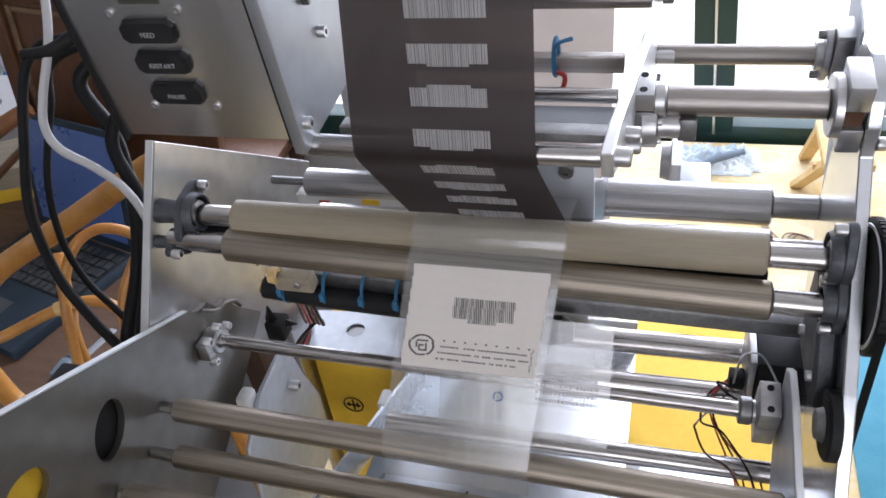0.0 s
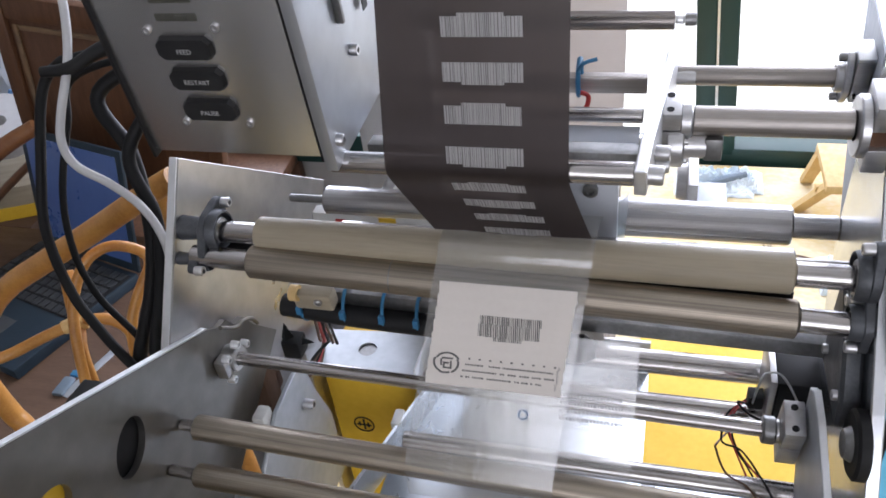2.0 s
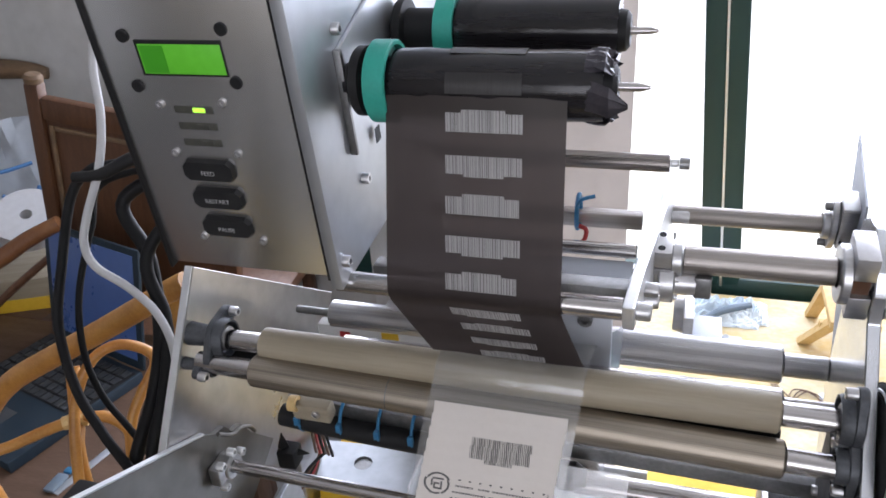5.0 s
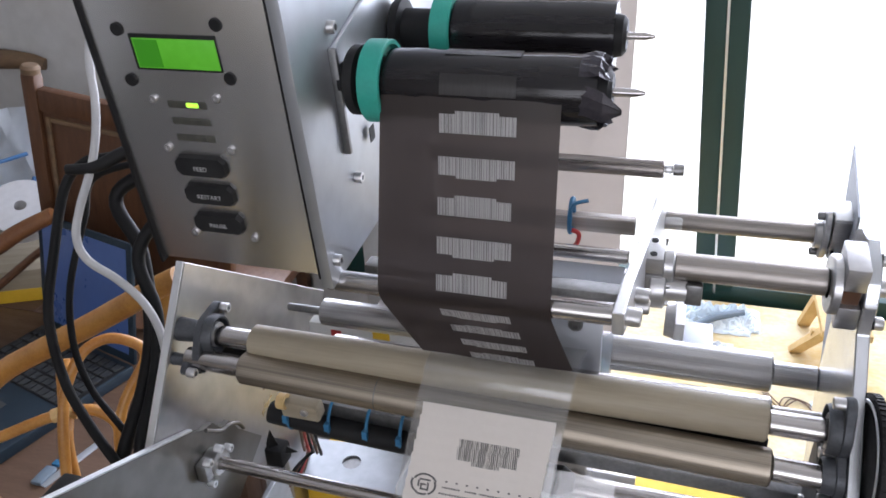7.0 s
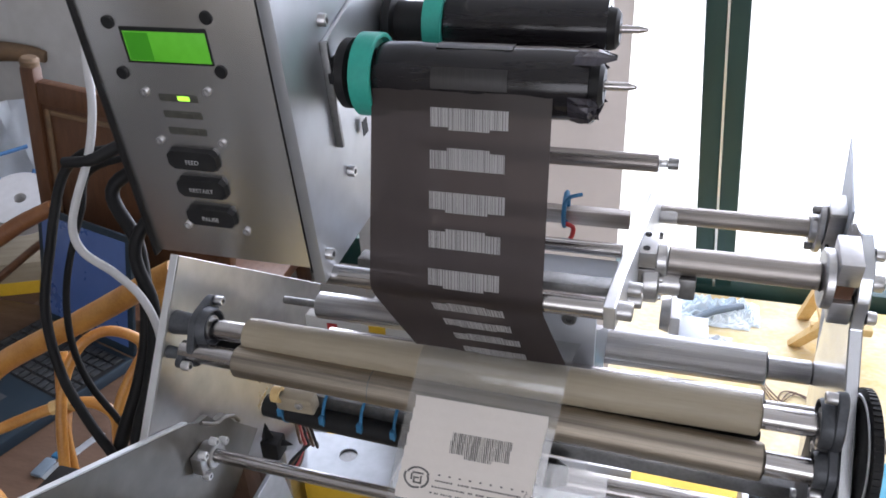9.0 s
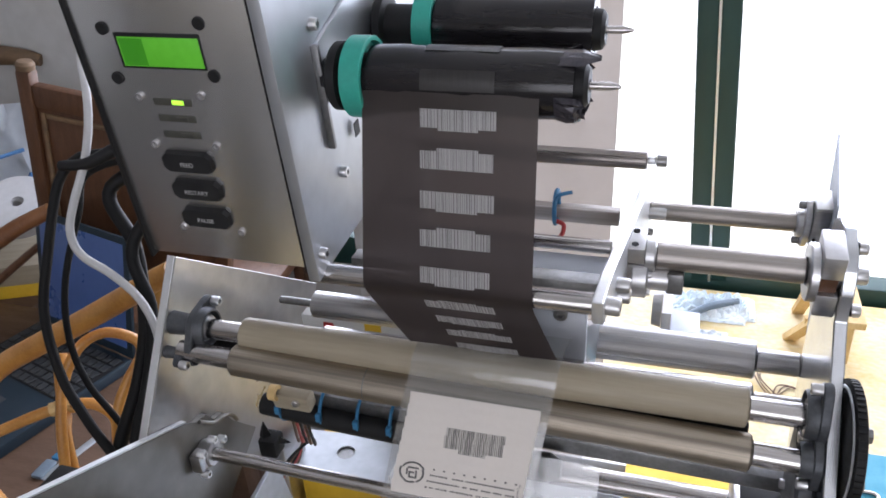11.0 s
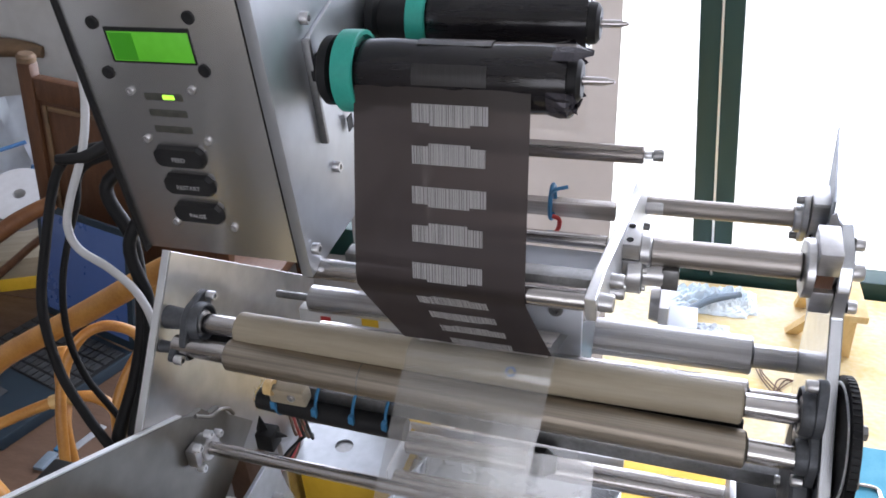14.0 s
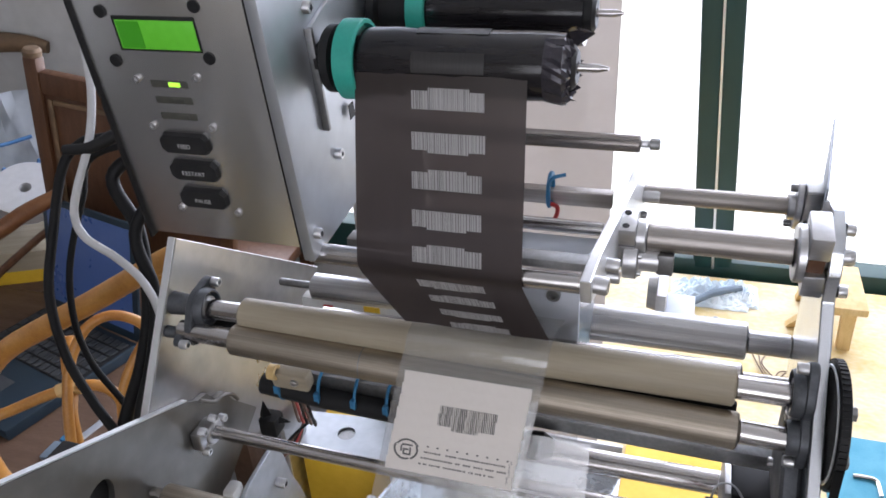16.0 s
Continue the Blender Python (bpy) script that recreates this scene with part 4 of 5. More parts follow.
flanged_block("flanged_block", pose(0.4255, 0.142, 1.050, 12), "grey cast flange bearing block at the end of the support rod")
clamp_block("clamp_block", pose(0.4242, 0.047, 1.0665, 10), 0.0120, 0.044, 0.027, "split aluminium clamp block against the side plate", 0.0125, (0.0175, 0.0055), 0.0084)
clamp_block("clamp_block", pose(0.3155, 0.047, 1.0675, 10), 0.0125, 0.025, 0.022, "square aluminium clamp block by the arm plate", 0.001, (0.0105, 0.0065), 0.0084, 1)
hubp = thing("hinge_hub", pose(0.3265, 0.045, 1.0530), "turned aluminium hinge hub with a square nut", "hub")
part("hub", lathe([(-0.012, 0.012), (-0.011, 0.0135), (-0.003, 0.0135), (-0.002, 0.012), (-0.002, 0.0)], (0, 0, 0), "x", 32), ALU, hubp)
part("neck", lathe([(-0.002, 0.008), (0.010, 0.008)], (0, 0, 0), "x", 24), ALU, hubp)
part("nut", box(0.009, 0.019, -0.007, 0.007, -0.007, 0.007, 0.001), DARKSTEEL, hubp)
for a in range(5):
    part("cap_screw", cap_screw(bmesh.new(), (-0.003, 0.0105 * math.cos(a * 1.26), 0.0105 * math.sin(a * 1.26)), "x", 1, 0.0018, 0.003), ALU, hubp)
ends = thing("cap_screw", pose(0.438, 0.047, 1.067), "steel cap screw through the side plate", "screw")
part("head", cap_screw(bmesh.new(), (0, 0, 0), "x", 1, 0.0055, 0.007), ALU, ends)
for y, z in ((0.050, 1.083), (0.036, 1.050)):
    copy_thing(ends, pose(0.438, y, z) @ Matrix.Diagonal((0.7, 0.7, 0.7, 1)))
pul = thing("timing_pulley", pose(-0.0135, -0.004, 0.984), "large black timing pulley with a white ring outside the plate", "pulley")
part("rim", lathe([(0.4535, 0.030), (0.4535, 0.0365), (0.4540, 0.0375), (0.4588, 0.0375), (0.4593, 0.0365), (0.4593, 0.030)], (0, 0, 0), "x", 64), BLACK, pul)
part("ring", lathe([(0.4523, 0.0330), (0.4523, 0.0345), (0.4528, 0.0350), (0.4533, 0.0345), (0.4533, 0.0330)], (0, 0, 0), "x", 56), EDGE, pul)
part("web", lathe([(0.4527, 0.006), (0.4527, 0.0305), (0.458, 0.0305), (0.458, 0.006)], (0, 0, 0), "x", 48), BLACK, pul)
teeth = bmesh.new()
for k in range(60):
    a = 2 * math.pi * k / 60
    c = Matrix.Rotation(a, 4, "X")
    r = bmesh.ops.create_cube(teeth, size=1, matrix=c @ Matrix.Translation((0.4564, 0, 0.0378)) @ Matrix.Diagonal((0.0044, 0.0018, 0.0012, 1)))
tagged(part("teeth", teeth, BLACK, pul, smooth=False), kind="stuff")
for k in range(4):
    a = 0.5 + k * 1.57
    part("nut", lathe([(0.458, 0.0045), (0.464, 0.0045), (0.4645, 0.004), (0.4645, 0)], (0, 0.021 * math.cos(a), 0.021 * math.sin(a)), "x", 6), DARKSTEEL, pul)
belt = thing("drive_belt", pose(0, 0, 0), "black toothed drive belt running down from the pulley", "belt")
part("belt", sheet([[(0.4402, -0.043, 0.985), (0.4450, -0.043, 0.985)], [(0.4402, -0.052, 0.80), (0.4450, -0.052, 0.80)], [(0.4402, -0.055, 0.36), (0.4450, -0.055, 0.36)]], 0.002), BLACK, belt)

# low on the drive side
clr = clamp_block("clamp_block", pose(0.4025, -0.012, 0.879, 15), 0.0125, 0.042, 0.024, "bright clamp block holding the tie shaft", 0.002, (0.0075, 0.003), 0.0055)
arm2 = thing("swing_arm", pose(0, 0, 0), "bright swing arm plate of the outfeed", "plate")
part("body", slab([(-0.004, 0.914), (-0.012, 0.919), (-0.036, 0.918), (-0.082, 0.906), (-0.25, 0.895), (-0.25, 0.80), (-0.06, 0.80), (-0.004, 0.862)], 0.4100, 0.4145, 0.0006), SIDE, arm2)
# Highlight along the arm's upper edge, drawn as a bright strip.
part("edge_glint", slab([(-0.012, 0.9193), (-0.036, 0.9183), (-0.082, 0.9063), (-0.25, 0.8953), (-0.25, 0.8968), (-0.082, 0.9078), (-0.036, 0.9198), (-0.012, 0.9208)], 0.4102, 0.4143, 0.0002), EDGE, arm2, "bright strip for the light caught by the cut edge")
mot = thing("stepper_motor", pose(0.4185, 0.070, 0.842), "black stepper motor with wires", "motor")
part("body", box(-0.016, 0.020, -0.024, 0.024, -0.020, 0.020, 0.002), BLACK, mot)
part("flange", box(-0.021, -0.0162, -0.025, 0.025, -0.022, 0.022, 0.001), ALU, mot)
part("plug", box(-0.032, -0.0212, -0.016, -0.004, -0.018, -0.006, 0.001), BLACK, mot)
for i in range(4):
    pts = [(-0.026, -0.004 + 0.002 * i, 0.004), (-0.032 - 0.003 * i, -0.012, 0.012 - 0.006 * i), (-0.040 + 0.004 * i, -0.032, 0.004 - 0.010 * i), (-0.022 + 0.006 * i, -0.07, -0.02), (-0.012 + 0.004 * i, -0.11, -0.045)]
    part("wire", hose([(x - 0.004, y, z - 0.030) for x, y, z in pts], 0.0007, 6, 6), CABLE if i % 2 else REDWIRE, mot)
for pts, mt in (([(-0.024, -0.008, 0.004), (-0.026, -0.031, 0.051), (-0.021, -0.023, 0.058), (-0.009, -0.022, 0.055), (0.004, -0.034, 0.035), (0.010, -0.045, 0.01)], WHITECABLE), ([(-0.026, -0.010, 0.004), (-0.028, -0.040, 0.040), (-0.039, -0.040, 0.045), (-0.030, -0.044, 0.037), (-0.014, -0.046, 0.03)], CABLE), ([(-0.026, -0.012, 0.0), (-0.044, -0.048, 0.037), (-0.048, -0.060, 0.025), (-0.034, -0.061, 0.018), (-0.019, -0.070, 0.001), (-0.011, -0.077, -0.011), (0.0, -0.09, -0.04)], CABLE), ([(-0.027, -0.010, 0.0), (-0.050, -0.060, 0.024), (-0.051, -0.065, 0.020), (-0.043, -0.073, 0.006), (-0.026, -0.077, -0.004), (-0.01, -0.09, -0.03)], DARKWOOD)):
    part("wire", hose([(x - 0.004, y, z - 0.030) for x, y, z in pts], 0.0008, 6, 8), mt, mot)
dsk = thing("drive_disc", pose(0.4265, -0.055, 0.925), "dark drive disc on the side plate", "disc")
part("disc", lathe([(-0.003, 0.0), (-0.003, 0.018), (-0.0015, 0.0200), (0.0038, 0.0200)], (0, 0, 0), "x", 40), BLACK, dsk)
part("boss", lathe([(-0.007, 0.0), (-0.007, 0.008), (-0.0032, 0.010)], (0, 0, 0), "x", 24), DARKSTEEL, dsk)
gb2 = thing("gear_housing", pose(0, 0, 0), "dark cast housing under the roller bearings", "housing")
part("body", slab([(0.022, 0.985), (-0.012, 0.962), (-0.034, 0.935), (-0.036, 0.915), (0.020, 0.915), (0.026, 0.94)], 0.4190, 0.4302, 0.002), CASTIRON, gb2)
for y, z in ((-0.026, 0.932), (0.014, 0.930)):
    part("bolt", cap_screw(bmesh.new(), (0.4190, y, z), "x", -1, 0.0032, 0.003), ALU, gb2)

# left clamp of the tie shaft and small parts on the left plate
cl = thing("shaft_clamp", pose(0.012, -0.012, 0.889), "bright cast shaft clamp with screws", "clamp")
part("collar", lathe([(-0.006, 0.010), (0.004, 0.010), (0.005, 0.009), (0.005, 0.0055)], (0, 0, 0), "x", 28), ALU, cl)
part("block", box(-0.006, 0.003, -0.017, -0.006, -0.006, 0.010, 0.0012), ALU, cl)
part("block", box(-0.006, 0.003, 0.004, 0.014, -0.012, 0.004, 0.0012), ALU, cl)
for y, z in ((-0.012, 0.010), (0.010, -0.012), (0.003, 0.011), (-0.013, -0.009), (0.014, 0.002)):
    part("cap_screw", cap_screw(bmesh.new(), (0.000, y, z), "x", 1, 0.0032, 0.006), EDGE, cl)
lip = thing("wavy_lip", pose(0, 0, 0), "small bent metal lip on the plate's notch", "lip")
part("lip", hose([(0.008, -0.010, 0.917), (0.010, 0.004, 0.905), (0.011, 0.014, 0.903), (0.010, 0.026, 0.894), (0.008, 0.034, 0.882)], 0.0017, 8), DARKPLATE, lip)
kn = thing("wire_clip", pose(0.032, 0.040, 0.856), "black spiky wire clip", "clip")
part("clip", box(-0.008, 0.008, -0.008, 0.008, -0.010, 0.008, 0.002), BLACK, kn)
part("prong", lathe([(0.0, 0.006), (0.016, 0.0005)], (-0.004, 0, 0.006), "z", 4), BLACK, kn)
part("prong", lathe([(0.0, 0.006), (0.014, 0.0005)], (0.003, 0.002, 0.002), "x", 4), BLACK, kn)
kb2 = thing("knob", pose(0.270, 0.018, 0.905), "black round knob on the cross bar", "knob")
part("grip", lathe([(-0.012, 0.0), (-0.012, 0.009), (-0.010, 0.0105), (0.0, 0.0105), (0.002, 0.009), (0.008, 0.006), (0.008, 0.0)], (0, 0, 0), "x", 20), BLACK, kb2)
mb = thing("sensor_bracket", pose(0.080, 0.012, 0.938, 10), "tan sensor bracket with a brass coil", "bracket")
part("body", box(-0.016, 0.014, -0.006, 0.006, -0.010, 0.006, 0.002), RUBBER, mb)
part("coil", lathe([(-0.014, 0.003), (-0.014, 0.006), (-0.008, 0.006), (-0.008, 0.003)], (-0.002, -0.004, 0.006), "x", 20), PINE, mb, "brass-coloured coil")
part("screw", cap_screw(bmesh.new(), (0.004, -0.006, 0.0), "y", -1, 0.003, 0.002), ALU, mb)

# plates and boxes low inside the machine
ybox = thing("yellow_box", pose(0, 0, 0), "yellow painted wooden box under the rollers", "box")
part("body", box(-0.002, 0.098, 0.126, 0.30, TABLE_Z, 0.733, 0.002), YELLOW, ybox)
part("emblem", lathe([(0.0, 0.0115), (-0.0006, 0.0115), (-0.0006, 0.0100), (0, 0.0100)], (0.029, 0.1255, 0.655), "y", 24), BLACK, ybox, "dark round printed emblem")
for q in (-0.0050, 0.0, 0.0045):
    part("emblem", box(0.029 + q - 0.0007, 0.029 + q + 0.0012, 0.1249, 0.1256, 0.655 - 0.008 + abs(q), 0.655 + 0.008 - abs(q), 0), BLACK, ybox)
part("emblem", box(0.021, 0.037, 0.1248, 0.1255, 0.6535, 0.6552, 0), BLACK, ybox)
hp = thing("drilled_plate", pose(0, 0, 0), "pale sheet-metal plate with a round hole", "plate")
ho = pierced_slab([(-0.014, 0.122), (0.098, 0.118), (0.098, 0.186), (-0.014, 0.178)], [ring_points(0.037, 0.155, 0.0095, 0.0095, 24)], -0.002, 0.0)
ho.transform(Matrix(((0, 1, 0, 0), (0, 0, 1, 0), (1, 0, 0, 0.738), (0, 0, 0, 1))))
part("sheet", ho, SHEET, hp)
part("backing", box(-0.002, 0.096, 0.130, 0.176, 0.7335, 0.7355, 0), DARKSTEEL, hp, "dull grey sheet under the hole")
part("upturn", box(0.0985, 0.1005, 0.118, 0.186, 0.722, 0.755, 0.0004), EDGE, hp)
wb = thing("white_bracket", pose(0, 0, 0), "white rounded sheet bracket with a bolt", "bracket")
part("sheet", slab([(-0.045, 0.80), (-0.008, 0.826), (0.030, 0.830), (0.040, 0.826), (0.050, 0.808), (0.056, 0.780), (0.070, 0.738), (0.068, 0.66), (-0.06, 0.66)], 0.026, 0.030, 0.0006), SHEET, wb)
part("bolt", cap_screw(bmesh.new(), (0.030, 0.032, 0.792), "x", 1, 0.0045, 0.009), ALU, wb)
tray = thing("film_tray", pose(0, 0, 0), "bright sheet-metal tray below the film", "tray")
part("bottom", box(0.088, 0.315, -0.16, 0.20, 0.694, 0.698, 0.0005), TRAYMETAL, tray)
part("side", slab([(0.20, 0.694), (-0.16, 0.694), (-0.16, 0.73), (0.20, 0.73)], -0.0018, 0.0018, 0.0004), TRAYMETAL, tray, at=Matrix.Translation((0.085, 0.04, 0)) @ pose(0, 0, 0, 0, 0, -15.5) @ Matrix.Translation((0, -0.04, 0)))
part("front_apron", box(0.3152, 0.405, -0.16, 0.086, 0.694, 0.698, 0.0005), TRAYMETAL, tray)
part("back", box(0.088, 0.315, 0.2005, 0.204, 0.694, 0.74, 0.0005), ALU, tray)
for x in (0.09, 0.30):
    part("foot", box(x, x + 0.01, -0.15, -0.14, TABLE_Z, 0.6935, 0.001), ALU, tray)
    part("foot", box(x, x + 0.01, 0.185, 0.195, TABLE_Z, 0.6935, 0.001), ALU, tray)
nyl = thing("hinge_block", pose(0, 0, 0), "white nylon hinge blocks beside the bracket", "block")
part("block", box(0.0140, 0.0255, -0.022, -0.006, 0.815, 0.832, 0.003), ACRYLIC, nyl)
part("block", box(0.086, 0.096, 0.070, 0.090, 0.70, 0.732, 0.003), ACRYLIC, nyl)
strut = thing("frame_strut", pose(0, 0, 0), "aluminium strut under the side plate", "strut")
part("strut", box(-0.012, -0.0062, 0.11, 0.15, TABLE_Z, 0.86, 0.001), ALU, strut)
strut2 = copy_thing(strut, pose(0.012, -0.42, 0))
wr = thing("wire_loom", pose(0, 0, 0), "brown, red and black wires looping under the roller", "wires")
for i in range(5):
    q = 0.004 * i
    part("wire", hose([(0.060, 0.035 + q, 0.890), (0.020 + q, 0.10, 0.80), (0.006 + q, 0.135 - q, 0.785), (0.016, 0.10 - q, 0.775 + q), (0.020, 0.06 - q, 0.79), (0.010 + q * 0.4, 0.0, 0.78)], 0.0014, 6, 8), (DARKWOOD, REDWIRE, CABLE, DARKWOOD, CABLE)[i], wr)

# behind the rollers
cvp = thing("print_unit_bracket", pose(0, 0, 0), "pale bracket of the print unit with a dark bolt", "bracket")
part("body", box(0.225, 0.288, 0.046, 0.052, 0.978, 1.045, 0.001), PALESKY, cvp)
part("bolt", cap_screw(bmesh.new(), (0.271, 0.046, 1.018), "y", -1, 0.0048, 0.004), DARKSTEEL, cvp)
gr = thing("film_guide", pose(0, 0, 0), "clear plastic film guide at the roller's end", "guide")
part("wing", sheet([[(0.278, 0.060, 0.992), (0.290, 0.078, 0.990), (0.293, 0.090, 0.988)], [(0.276, 0.055, 0.975), (0.289, 0.075, 0.972), (0.292, 0.088, 0.968)], [(0.272, 0.050, 0.958), (0.287, 0.072, 0.955), (0.291, 0.086, 0.950)]], 0.001), THICKFILM, gr)
bhd = thing("wheel_box", pose(0, 0, 0), "grey box with a round side disc behind the arm plate", "box")
part("body", box(0.3340, 0.342, 0.17, 0.262, 0.905, 0.944, 0.001), EDGE, bhd)
part("arm", box(0.1102, 0.3338, 0.252, 0.262, 0.925, 0.937, 0.001), ALU, bhd)
part("foot", box(0.3422, 0.366, 0.168, 0.215, 0.9055, 0.919, 0.001), PALESKY, bhd)
part("disc", lathe([(0.326, 0.0), (0.326, 0.014), (0.3338, 0.016)], (0, 0.20, 0.928), "x", 36), ALU, bhd)
sml = thing("terminal_block", pose(0, 0, 0), "white terminal block with red and yellow marks", "block")
part("body", box(0.015, 0.13, 0.150, 0.162, 0.882, 0.910, 0.001), ACRYLIC, sml)
part("stay", box(0.060, 0.072, 0.1622, 0.2498, 0.890, 0.900, 0.001), ALU, sml)
part("mark", box(0.037, 0.047, 0.1485, 0.1498, 0.896, 0.905, 0.0004), REDWIRE, sml, "red mark")
part("mark", box(0.078, 0.094, 0.1485, 0.1498, 0.895, 0.909, 0.0004), YELLOW, sml, "yellow mark")
col = thing("support_column", pose(0, 0, 0), "aluminium column that carries the printer", "column")
part("column", box(0.03, 0.11, 0.25, 0.30, TABLE_Z, 1.12, 0.002), EDGE, col)
part("shelf", box(0.03, 0.12, 0.12, 0.30, 1.085, 1.093, 0.001), ALU, col)
cvr = thing("cover_sheet", pose(0, 0, 0), "taupe sheet hanging behind the ribbon unit", "sheet")
part("sheet", sheet([[(0.02 + 0.25 * k / 8, 0.40 + 0.012 * math.sin(k), z) for k in range(9)] for z in (TABLE_Z, 0.60, 0.86, 1.0, 1.15, 1.30, 1.45)], 0.002), TAUPE, cvr)
tie = thing("cable_tie", pose(-0.004, 0, 0.009), "blue cable tie round a flat bar with red wire", "cable tie")
part("loop", hose([(0.262, 0.100 + 0.010 * math.cos(a), 1.059 + 0.012 * math.sin(a)) for a in (2 * math.pi * k / 12 for k in range(13))], 0.0016, 8, 3), BLUETIE, tie)
part("tail", hose([(0.262, 0.090, 1.068), (0.266, 0.088, 1.074), (0.274, 0.090, 1.076)], 0.0013, 6), BLUETIE, tie)
part("red_wire", hose([(0.262, 0.093, 1.052), (0.268, 0.092, 1.050), (0.268, 0.092, 1.044), (0.265, 0.093, 1.038)], 0.0016, 8), REDWIRE, tie)

# ---- on the workbench ----
st = thing("stool", pose(-0.010, 0.090, 0), "small pine stool standing on the workbench", "stool")
part("seat", box(0.610, 0.695, 0.835, 0.99, 0.452, 0.467, 0.003), PINE, st)
for (a, b), (c, d) in (((0.672, 0.866), (0.668, 0.860)), ((0.713, 1.005), (0.685, 0.985)), ((0.586, 0.921), (0.622, 0.860)), ((0.61, 1.02), (0.622, 0.975))):
    bm = bmesh.new()
    lo = [bm.verts.new((a + i, b + j, TABLE_Z)) for i, j in ((-0.011, -0.009), (0.011, -0.009), (0.011, 0.009), (-0.011, 0.009))]
    hi = [bm.verts.new((c + i, d + j, 0.4518)) for i, j in ((-0.012, -0.01), (0.012, -0.01), (0.012, 0.01), (-0.012, 0.01))]
    bm.faces.new(lo), bm.faces.new(hi)
    for k in range(4):
        bm.faces.new((lo[k], lo[(k + 1) % 4], hi[(k + 1) % 4], hi[k]))
    part("leg", bm, PINE, st, smooth=False)
part("rung", box(0.60, 0.66, 0.873, 0.887, 0.425, 0.440, 0.002), PINE, st)
mt = thing("cutting_mat", pose(0, 0, 0), "blue cutting mat lying on the workbench", "mat")
part("sheet", box(0.60, 1.0, 0.30, 0.705, TABLE_Z, TABLE_Z + 0.003, 0.001), MAT, mt)
hk = thing("hex_key", pose(0, 0, 0), "small bent steel hex key on the mat", "tool")
part("key", hose([(0.640, 0.613, 0.3665), (0.664, 0.613, 0.3665), (0.671, 0.610, 0.3665), (0.674, 0.603, 0.3665), (0.675, 0.578, 0.3665)], 0.0030, 6, 4), STEEL, hk)
yb = thing("yellow_board", pose(0, 0, 0), "bright yellow painted board on the workbench", "board")
part("board", box(0.30, 0.535, 0.22, 0.62, TABLE_Z, TABLE_Z + 0.02, 0.002), YELLOW, yb)


def crumple(name, cx, cy, sx, sy, h, seed, mat, label, category):
    """A loose heap of thin wrap: a sheet pushed into folds."""
    ob = thing(name, pose(cx, cy, TABLE_Z), label, category)
    r = random.Random(seed)
    rows = []
    for i in range(29):
        row = []
        for j in range(29):
            u, v = i / 14 - 1, j / 14 - 1
            e = max(0.0, 1 - max(abs(u), abs(v)) ** 2)
            row.append((u * sx * (1 + 0.06 * r.random()), v * sy * (1 + 0.06 * r.random()), 0.001 + e * h * (0.20 + 0.60 * abs(noise.noise((u * 2.7 + seed, v * 2.7, seed))) + 0.45 * abs(noise.noise((u * 6.1, v * 6.1 + seed, seed)))) * (0.9 + 0.2 * r.random())))
        rows.append(row)
    part("wrap", sheet(rows), mat, ob, smooth=False)
    return ob


crumple("plastic_bag", 0.42, 1.08, 0.075, 0.045, 0.06, 2, CLEARBAG, "crumpled pale blue plastic bag on the workbench", "bag")
crumple("plastic_bag", 0.47, 1.09, 0.045, 0.04, 0.05, 5, CLEARBAG, "crumpled clear plastic bag on the workbench", "bag")
crumple("tissue", 0.40, 0.96, 0.06, 0.04, 0.03, 7, BAG, "crumpled white tissue on the workbench", "tissue")
crumple("plastic_bag", 0.625, 0.80, 0.035, 0.05, 0.07, 9, CLEARBAG, "clear plastic bag hanging by the stool", "bag")
tube = thing("grey_tube", pose(0, 0, 0), "grey-blue plastic tube lying on the bench", "tube")
part("tube", hose([(0.36, 1.00, 0.372), (0.42, 1.05, 0.385), (0.48, 1.085, 0.385)], 0.008, 10), GREYBLUE, tube)
pin = thing("silver_pin", pose(0.40, 0.93, TABLE_Z), "small steel standoff on the bench", "pin")
part("pin", lathe([(0, 0.010), (0.004, 0.010), (0.004, 0.005), (0.026, 0.005), (0.026, 0.007), (0.032, 0.007), (0.032, 0)], (0, 0, 0), "z", 16), STEEL, pin)
for i in range(3):
    ob = thing("loose_wire", pose(0, 0, 0), "thin brown wire curled on the workbench", "wire", "loose wires")
    q = 0.012 * i
    part("wire", hose([(0.50 + q, 0.90, 0.362), (0.52, 0.83 + q, 0.366), (0.555 + q, 0.78, 0.364), (0.59, 0.81 + q, 0.366), (0.57 - q, 0.85, 0.363), (0.53, 0.80 - q, 0.363)], 0.0012, 6, 8), DARKWOOD, ob)

# ---- left: cables, rattan chair, laptop, dark chair ----
cb = thing("cable_bundle", pose(0, 0, 0), "black cables and a pale one hanging beside the printer", "cables")
part("cable", hose([(-0.055, 0.200, 1.063), (-0.175, 0.170, 1.049), (-0.198, 0.159, 1.045), (-0.212, 0.143, 1.025), (-0.214, 0.110, 0.972), (-0.211, 0.081, 0.924), (-0.191, 0.058, 0.874), (-0.165, 0.045, 0.840), (-0.142, 0.037, 0.814), (-0.105, 0.030, 0.763)], 0.0046), CABLE, cb)
part("cable", hose([(-0.073, 0.200, 1.050), (-0.197, 0.178, 1.028), (-0.208, 0.152, 0.990), (-0.213, 0.117, 0.936), (-0.204, 0.092, 0.890), (-0.183, 0.076, 0.853), (-0.153, 0.067, 0.822), (-0.123, 0.060, 0.780)], 0.0034), CABLE, cb)
